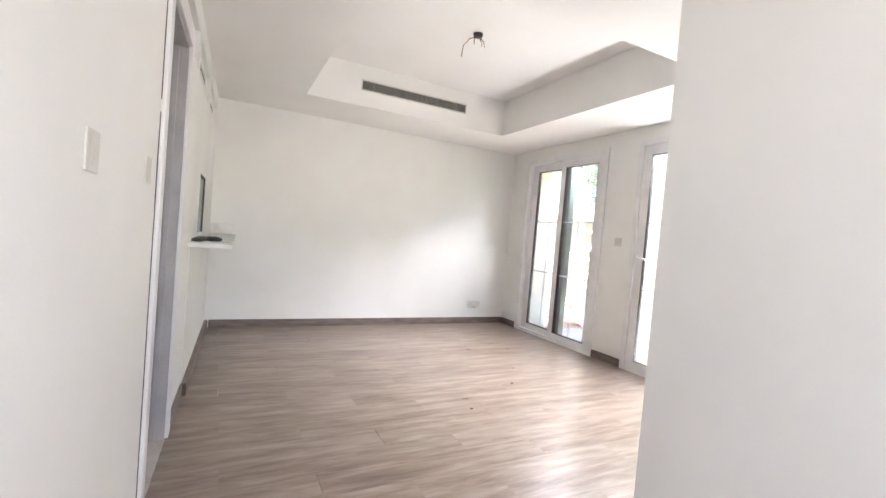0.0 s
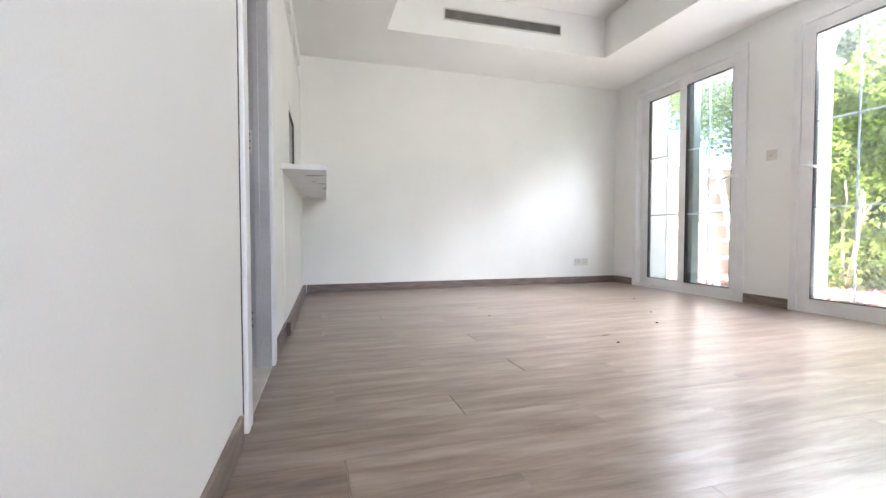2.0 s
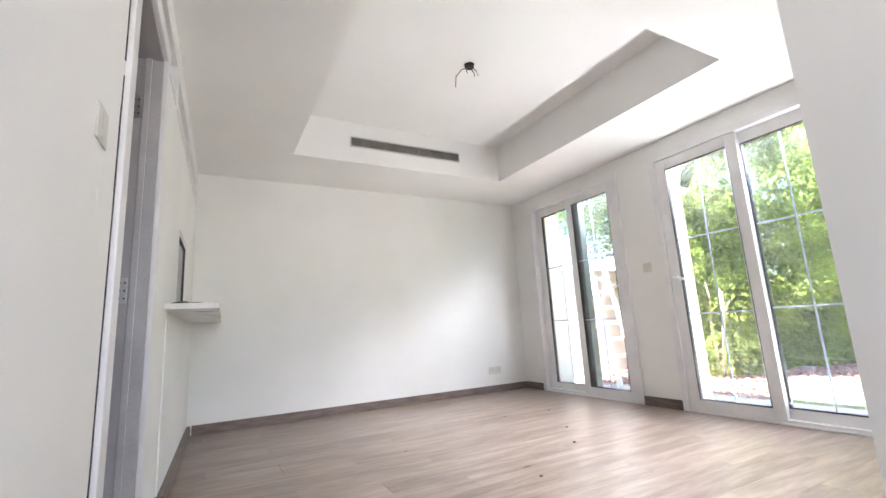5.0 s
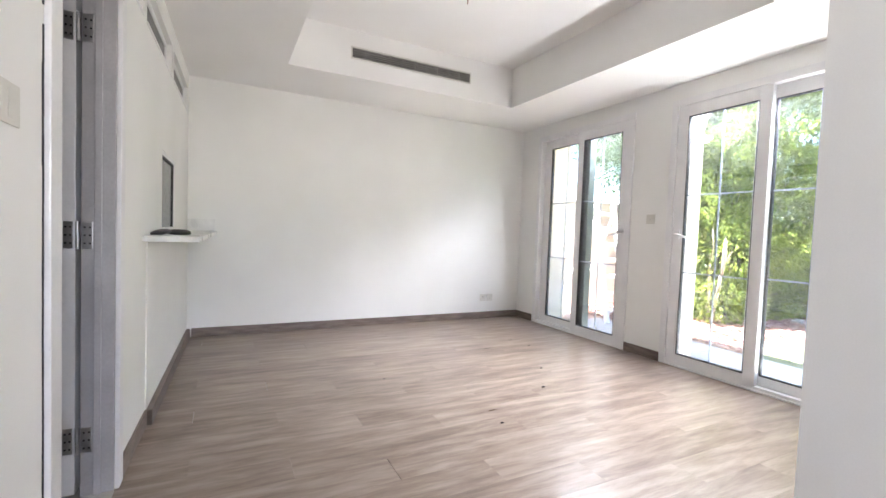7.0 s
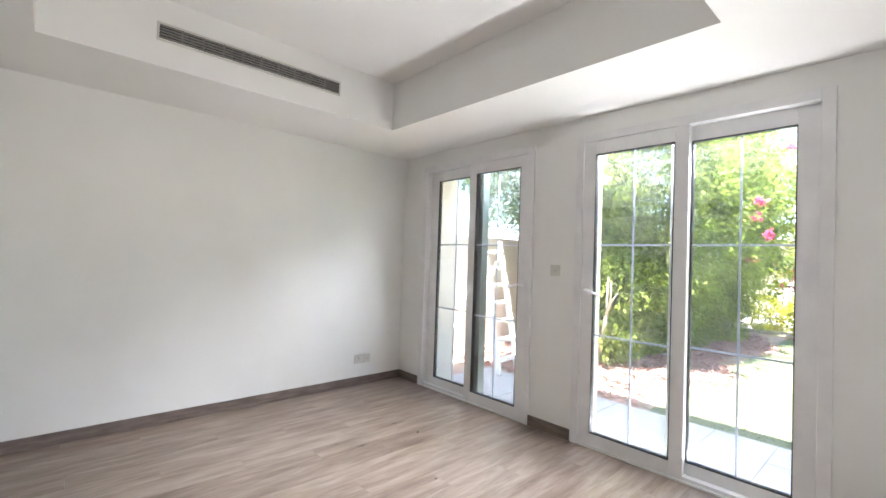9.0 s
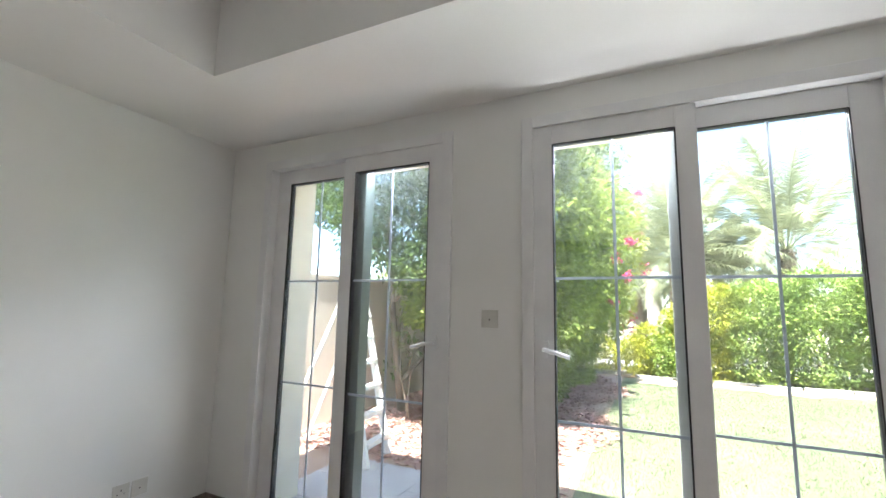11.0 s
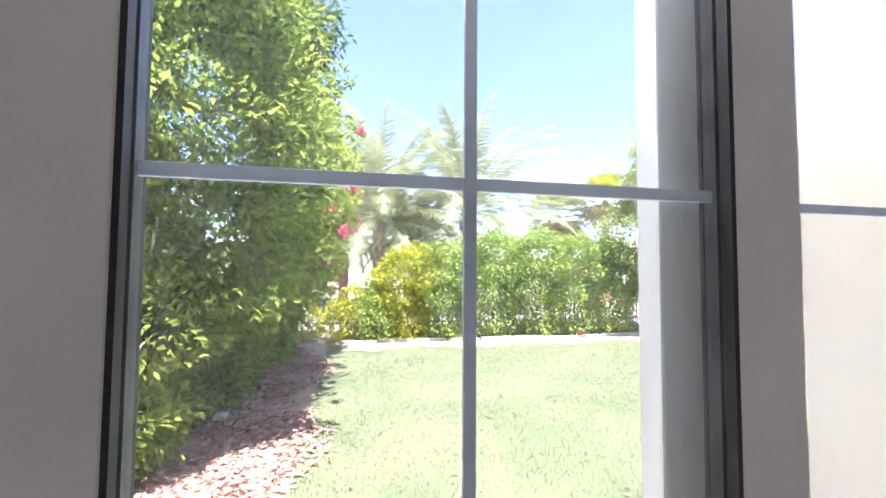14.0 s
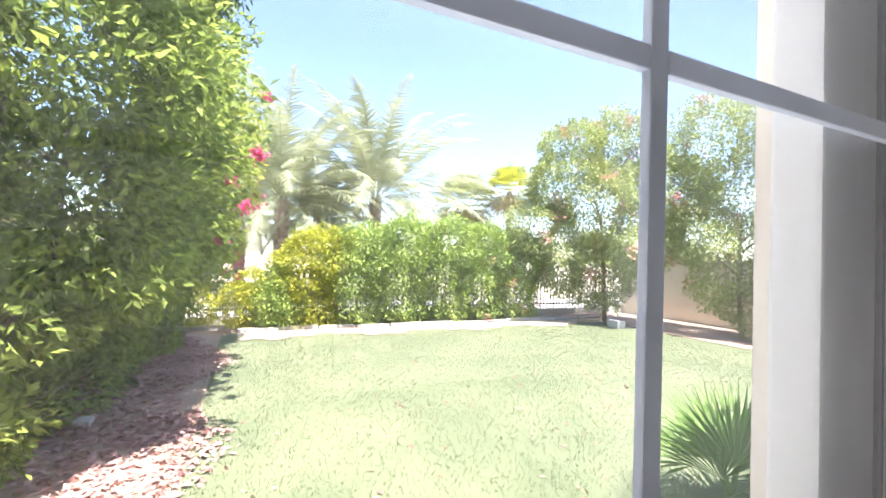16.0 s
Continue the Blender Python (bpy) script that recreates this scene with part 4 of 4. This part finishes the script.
slab = mesh_of("paving_slab", boxes((-0.2188, 0.2188, -0.2188, 0.2188, 0.0, 0.022), bevel=0.002), PAVER)
rg = random.Random(8)
for i in range(2):
    for j in range(20):
        s = new("paving_slab", slab)
        s.parent = pave
        s.location = (0.62 + 0.22 + i * 0.44, -0.22 - j * 0.44, G - 0.014 + rg.uniform(0, 0.003))
for y in (-0.42, -0.86, -1.3, -2.2, -2.64, -3.08, -3.44):
    s = new("paving_slab", slab)
    s.parent = pave
    s.location = (0.395, y, G - 0.014)

# open step ladder by the boundary wall
lad = thing("step_ladder", "white plastic step ladder standing open by the boundary wall", "ladder")
f0, f1 = Vector((1.27, -0.36, G + 0.012)), Vector((1.71, -0.3, G + 0.012))
t0, t1 = Vector((1.64, 0.3, 1.58)), Vector((2.0, 0.31, 1.58))


def beam(bm, a, b, w, d):
    ax = (b - a).normalized()
    sx = Vector((1, 0.05, 0)).cross(ax).normalized()
    sy = ax.cross(sx)
    vs = []
    for p in (a, b):
        for u, v in ((-1, -1), (1, -1), (1, 1), (-1, 1)):
            vs.append(bm.verts.new(p + sx * (u * d / 2) + sy * (v * w / 2)))
    for q in ((0, 1, 2, 3), (7, 6, 5, 4), (0, 4, 5, 1), (1, 5, 6, 2), (2, 6, 7, 3), (3, 7, 4, 0)):
        bm.faces.new([vs[i] for i in q])


for a, b in ((f0, t0), (f1, t1)):
    bm = bmesh.new()
    beam(bm, a, b, 0.05, 0.065)
    bmesh.ops.bevel(bm, geom=bm.edges[:], offset=0.006, segments=2, affect="EDGES")
    part("stile", bm, LADDER, lad)
for i in range(7):
    s = 0.1 + i * 0.135
    a, b = f0.lerp(t0, s), f1.lerp(t1, s)
    bm = bmesh.new()
    ang = math.degrees(math.atan2(b.y - a.y, b.x - a.x))
    add_box(bm, 0, (b - a).length, -0.055, 0.03, -0.026, 0.018, bevel=0.01, m=Matrix.Translation(a) @ pose(0, 0, 0, 0, 0, ang))
    part("tread", bm, LADDER, lad)
back0, back1 = Vector((1.3, 0.72, G + 0.012)), Vector((1.74, 0.74, G + 0.012))
for a, b in ((back0, t0 - Vector((0, 0.05, 0.12))), (back1, t1 - Vector((0, 0.05, 0.12)))):
    bm = bmesh.new()
    beam(bm, a, b, 0.03, 0.04)
    part("back_leg", bm, LADDER, lad)

# ---- palms ----


def date_palm(name, x, y, crown_z, length, seed, label):
    rng = random.Random(seed)
    t = thing(name, label, "palm tree", "date palms")
    bm = bmesh.new()
    pts = [(x + 0.05 * math.sin(i), y, G + (crown_z - G) * i / 14) for i in range(15)]
    tube(bm, pts, 0.21, 14, taper=0.19)
    for k in range(150):
        a, z = k * 2.4, G + (crown_z - G) * (k + 1) / 152
        r = 0.195
        v = Vector((x + math.cos(a) * r, y + math.sin(a) * r, z))
        add_box(bm, -0.05, 0.05, -0.02, 0.035, -0.045, 0.045, m=Matrix.Translation(v) @ pose(0, 0, 0, 18, 0, math.degrees(a) - 90))
    part("trunk", bm, PALM_BARK, t, "rough brown palm trunk with old leaf bases")
    verts, faces = [], []
    for k in range(60):
        az = k * 2.39996 + rng.uniform(-0.2, 0.2)
        e0 = math.radians(84 - 100 * (k / 60) + rng.uniform(-8, 8))
        L = length * rng.uniform(0.85, 1.1)
        d = Vector((math.cos(az), math.sin(az), 0))
        p = Vector((x, y, crown_z)) + d * 0.12
        e = e0
        side = Vector((-math.sin(az), math.cos(az), 0))
        steps = 26
        for s in range(steps):
            f = s / steps
            step = d * math.cos(e) + Vector((0, 0, math.sin(e)))
            q = p + step * (L / steps)
            w = 0.018 * (1 - f) + 0.005
            b = len(verts)
            verts += [p - side * w, p + side * w, q + side * w, q - side * w]
            faces.append((b, b + 1, b + 2, b + 3))
            if s > 3:
                ll = 0.42 * length / 2.6 * math.sin(math.pi * (0.12 + 0.85 * f)) + 0.05
                up = step.cross(side)
                for sg in (-1, 1):
                    for h in (0.0, 0.33, 0.66):
                        o = p.lerp(q, h)
                        tip = o + (side * sg * 0.75 + step * 0.75 + up * -0.15 + Vector((rng.uniform(-.12, .12), rng.uniform(-.12, .12), rng.uniform(-0.45, 0.0)))).normalized() * ll
                        b = len(verts)
                        verts += [o, o + step * 0.046, tip]
                        faces.append((b, b + 1, b + 2))
            p = q
            e -= (0.012 + 0.08 * f * f) * (1.0 + 0.5 * math.cos(e))
    me = bpy.data.meshes.new("crown")
    me.from_pydata([tuple(v) for v in verts], [], faces)
    me.materials.append(FROND)
    c = new("crown", me)
    c.parent = t
    return t


date_palm("date_palm", 15.0, -3.45, 3.15, 4.4, 61, "tall date palm with feathery pale green fronds")
date_palm("date_palm", 15.2, -6.65, 3.4, 4.8, 62, "date palm with arching grey-green fronds")
date_palm("date_palm", 17.5, -5.0, 2.7, 2.8, 63, "date palm behind the hedge")
date_palm("date_palm", 20.0, -2.2, 3.0, 2.8, 64, "date palm beyond the road")


def fan_leaf(verts, faces, base, d, size, rng, droop=0.2, fingers=21, arc=2.7, slim=0.55):
    d = Vector(d).normalized()
    side = d.cross(Vector((0, 0, 1)))
    side = side.normalized() if side.length > 0.1 else Vector((1, 0, 0))
    up = side.cross(d)
    for k in range(fingers):
        a = (k / (fingers - 1) - 0.5) * arc
        v = d * math.cos(a) + side * math.sin(a)
        w = side * math.cos(a) - d * math.sin(a)
        m = base + v * size * 0.55 + up * (0.02 if k % 2 else -0.02) * size
        tip = base + v * size * rng.uniform(0.92, 1.08) - Vector((0, 0, droop * size * rng.uniform(0.5, 1.2)))
        b = len(verts)
        ww = size * 0.55 * arc / fingers * slim
        verts.extend([base, m - w * ww, tip, m + w * ww])
        faces.append((b, b + 1, b + 2, b + 3))


def fan_palm(name, label, x, y, crown_z, size, leaves, seed, trunk_r, mat, skirt=True, petiole=0.6, low=-60, droop=0.2, fingers=21, slim=0.55):
    rng = random.Random(seed)
    t = thing(name, label, "palm tree")
    bm = bmesh.new()
    tube(bm, [(x, y, G - 0.02), (x, y, (G + crown_z) / 2), (x, y, crown_z)], trunk_r, 12, taper=trunk_r * 0.85)
    part("trunk", bm, PALM_BARK, t)
    sets = {"crown": (mat, []), "dry_skirt": (FAN_DRY, [])}
    data = {"crown": ([], []), "dry_skirt": ([], [])}
    for k in range(leaves):
        az = k * 2.39996
        el = math.radians(78 - (78 - low) * k / leaves)
        d = Vector((math.cos(az) * math.cos(el), math.sin(az) * math.cos(el), math.sin(el)))
        base = Vector((x, y, crown_z)) + d * petiole * size
        key = "dry_skirt" if skirt and k > leaves * 0.72 else "crown"
        vs, fs = data[key]
        b = len(vs)
        sd = Vector((-math.sin(az), math.cos(az), 0)) * 0.012
        o = Vector((x, y, crown_z))
        vs.extend([o - sd, o + sd, base + sd, base - sd])
        fs.append((b, b + 1, b + 2, b + 3))
        fan_leaf(vs, fs, base, d, size * rng.uniform(0.85, 1.1), rng, droop, fingers, slim=slim)
    for key, (vs, fs) in data.items():
        if fs:
            me = bpy.data.meshes.new(key)
            me.from_pydata([tuple(v) for v in vs], [], fs)
            me.materials.append(sets[key][0])
            c = new(key, me)
            c.parent = t
    return t


fan_palm("fan_palm", "fan palm with a skirt of dry leaves beyond the hedge", 24.0, -14.9, 4.8, 1.6, 34, 71, 0.22, FAN_PALE)
fan_palm("fan_palm", "golden fan palm beyond the garden", 22.0, -16.9, 5.5, 1.3, 30, 72, 0.2, LEAF_YELLOW)
fan_palm("low_fan_palm", "small fan palm growing beside the paving", 1.45, -4.95, 0.0, 0.52, 11, 73, 0.05, FAN, skirt=False, petiole=0.45, low=22, droop=0.06, fingers=27, slim=0.36)

# ---- beyond the fence ----
structure("road", boxes((11.0, 13.5, -60, 60, G - 0.03, G - 0.01)), CONCRETE, "pale road beyond the fence", "road")
far = thing("far_house", "cream house with a red-brown roof across the road", "house")
part("wall", boxes((27, 33, -3.2, 9.0, G - 0.1, 2.6)), FAR_WALL, far)
part("roof", boxes((26.6, 33.4, -3.6, 9.4, 2.6, 2.9), bevel=0.05), ROOF, far)
for y in (-2.0, 0.4, 2.8, 5.2, 7.6):
    w = part("window", boxes((26.95, 27.0, y - 0.45, y + 0.45, 0.6, 1.8)), FAR_WALL, far)
    part("pane", boxes((26.94, 26.95, y - 0.4, y + 0.4, 0.65, 1.75)), PANE_DARK, w)
for i, (x, y, r, h) in enumerate([(19, 1.5, 1.2, 2.6), (21, -1.0, 1.1, 2.2), (22, -8.5, 1.5, 2.3), (24, -11.5, 1.4, 2.6), (26, -20, 2.0, 3.4), (20, -22, 2.0, 3.0), (14, -19, 1.8, 3.0), (23, 6, 1.6, 3.0), (18, 9, 1.8, 3.4), (10, -16, 1.6, 3.2)]):
    shrub("far_tree", "pale green tree far beyond the fence", "tree", [(x, y, h * 0.72, r, r, h * 0.3), (x + r * 0.4, y + r * 0.5, h * 0.6, r * 0.7, r * 0.7, h * 0.24), (x - r * 0.3, y - r * 0.5, h * 0.62, r * 0.7, r * 0.6, h * 0.25)],
          110, 0.17, LEAF_PALE, [(x, y, x, y, h * 0.7, 0.09, 4)], 80 + i, group="far trees")

# ---- leaf litter and grass ----
rs = np.random.default_rng(4)
n = 15000
lp = np.stack((rs.uniform(1.5, 8.2, n), rs.uniform(-2.35, 0.95, n), np.full(n, G + 0.008)), 1)
fray = -1.95 - 0.25 * np.sin(lp[:, 0] * 2.2) - 0.18 * rs.random(n)
lp = lp[(lp[:, 1] > fray)]
lp[:, 2] += rs.uniform(0, 0.02, len(lp))
nr = rs.normal(0, 1, (len(lp), 3))
nr[:, 2] = 0.25
litter = new("leaf_litter", scatter_leaves("leaf_litter", lp, nr, 0.07, MULCH, 0.5, 0.2, flat=0.15, seed=6))
tagged(litter, "pinkish brown dry leaves strewn over the bed", "leaf litter", kind="stuff")
n = 500
lp2 = np.stack((rs.uniform(1.6, 7.9, n), rs.uniform(-9.5, -2.3, n), np.full(n, G + 0.012)), 1)
nr = rs.normal(0, 1, (n, 3))
fl = new("fallen_leaves", scatter_leaves("fallen_leaves", lp2, nr, 0.05, MULCH, 0.5, 0.2, flat=0.1, seed=9))
tagged(fl, "few dry leaves fallen on the lawn", "leaf litter", kind="stuff")
n = 90000
gp = np.stack((1.5 + 6.35 * rs.random(n), rs.uniform(-10.6, -1.9, n), np.full(n, G)), 1)
nr = np.stack((rs.normal(0, 0.5, n), rs.normal(0, 0.5, n), np.full(n, 1.6)), 1)
gr = new("grass", scatter_leaves("grass", gp, nr, 0.028, BLADE, 0.16, 0.05, seed=12))
tagged(gr, "short sparse grass blades of the lawn", "grass", kind="stuff")

# crumbs left on the floor
for (x, y, s) in ((-1.42, -2.25, 0.012), (-2.02, -2.62, 0.01), (-1.15, -1.9, 0.008), (-0.8, -1.3, 0.009), (-2.4, -1.7, 0.007)):
    c = part("floor_crumb", boxes((x, x + s * 1.6, y, y + s, 0.0, s * 0.6), bevel=s * 0.2), DARK)
    tagged(c, "tiny dark crumb of debris on the floor", "debris", "floor crumbs")

# ---- floor planks ----
PW, PL = 0.182, 1.22
floor_ob = bpy.data.objects["floor"]
plank = {}


def plank_mesh(length):
    key = round(length, 3)
    if key not in plank:
        bm = boxes((0.0001, length - 0.0001, 0.0002, PW - 0.0002, -0.008, 0.0), bevel=0.0004)
        plank[key] = mesh_of("plank", bm, PLANK)
    return plank[key]


rp = random.Random(11)
rows = int(math.ceil(-HALL_Y / PW))
for r in range(rows):
    y = -PW * (r + 1)
    x_end = 0.0
    x = -4.0 + (r * 0.41) % PL - PL
    while x < x_end:
        a, b = max(x, -3.73 + 0.024 * (y - 0.2)), min(x + PL, x_end)
        if b - a > 0.03:
            o = new("plank", plank_mesh(round(b - a, 2) if b - a < PL - 0.01 else PL))
            o.parent = floor_ob
            o.location = (a, y, 0.0)
        x += PL
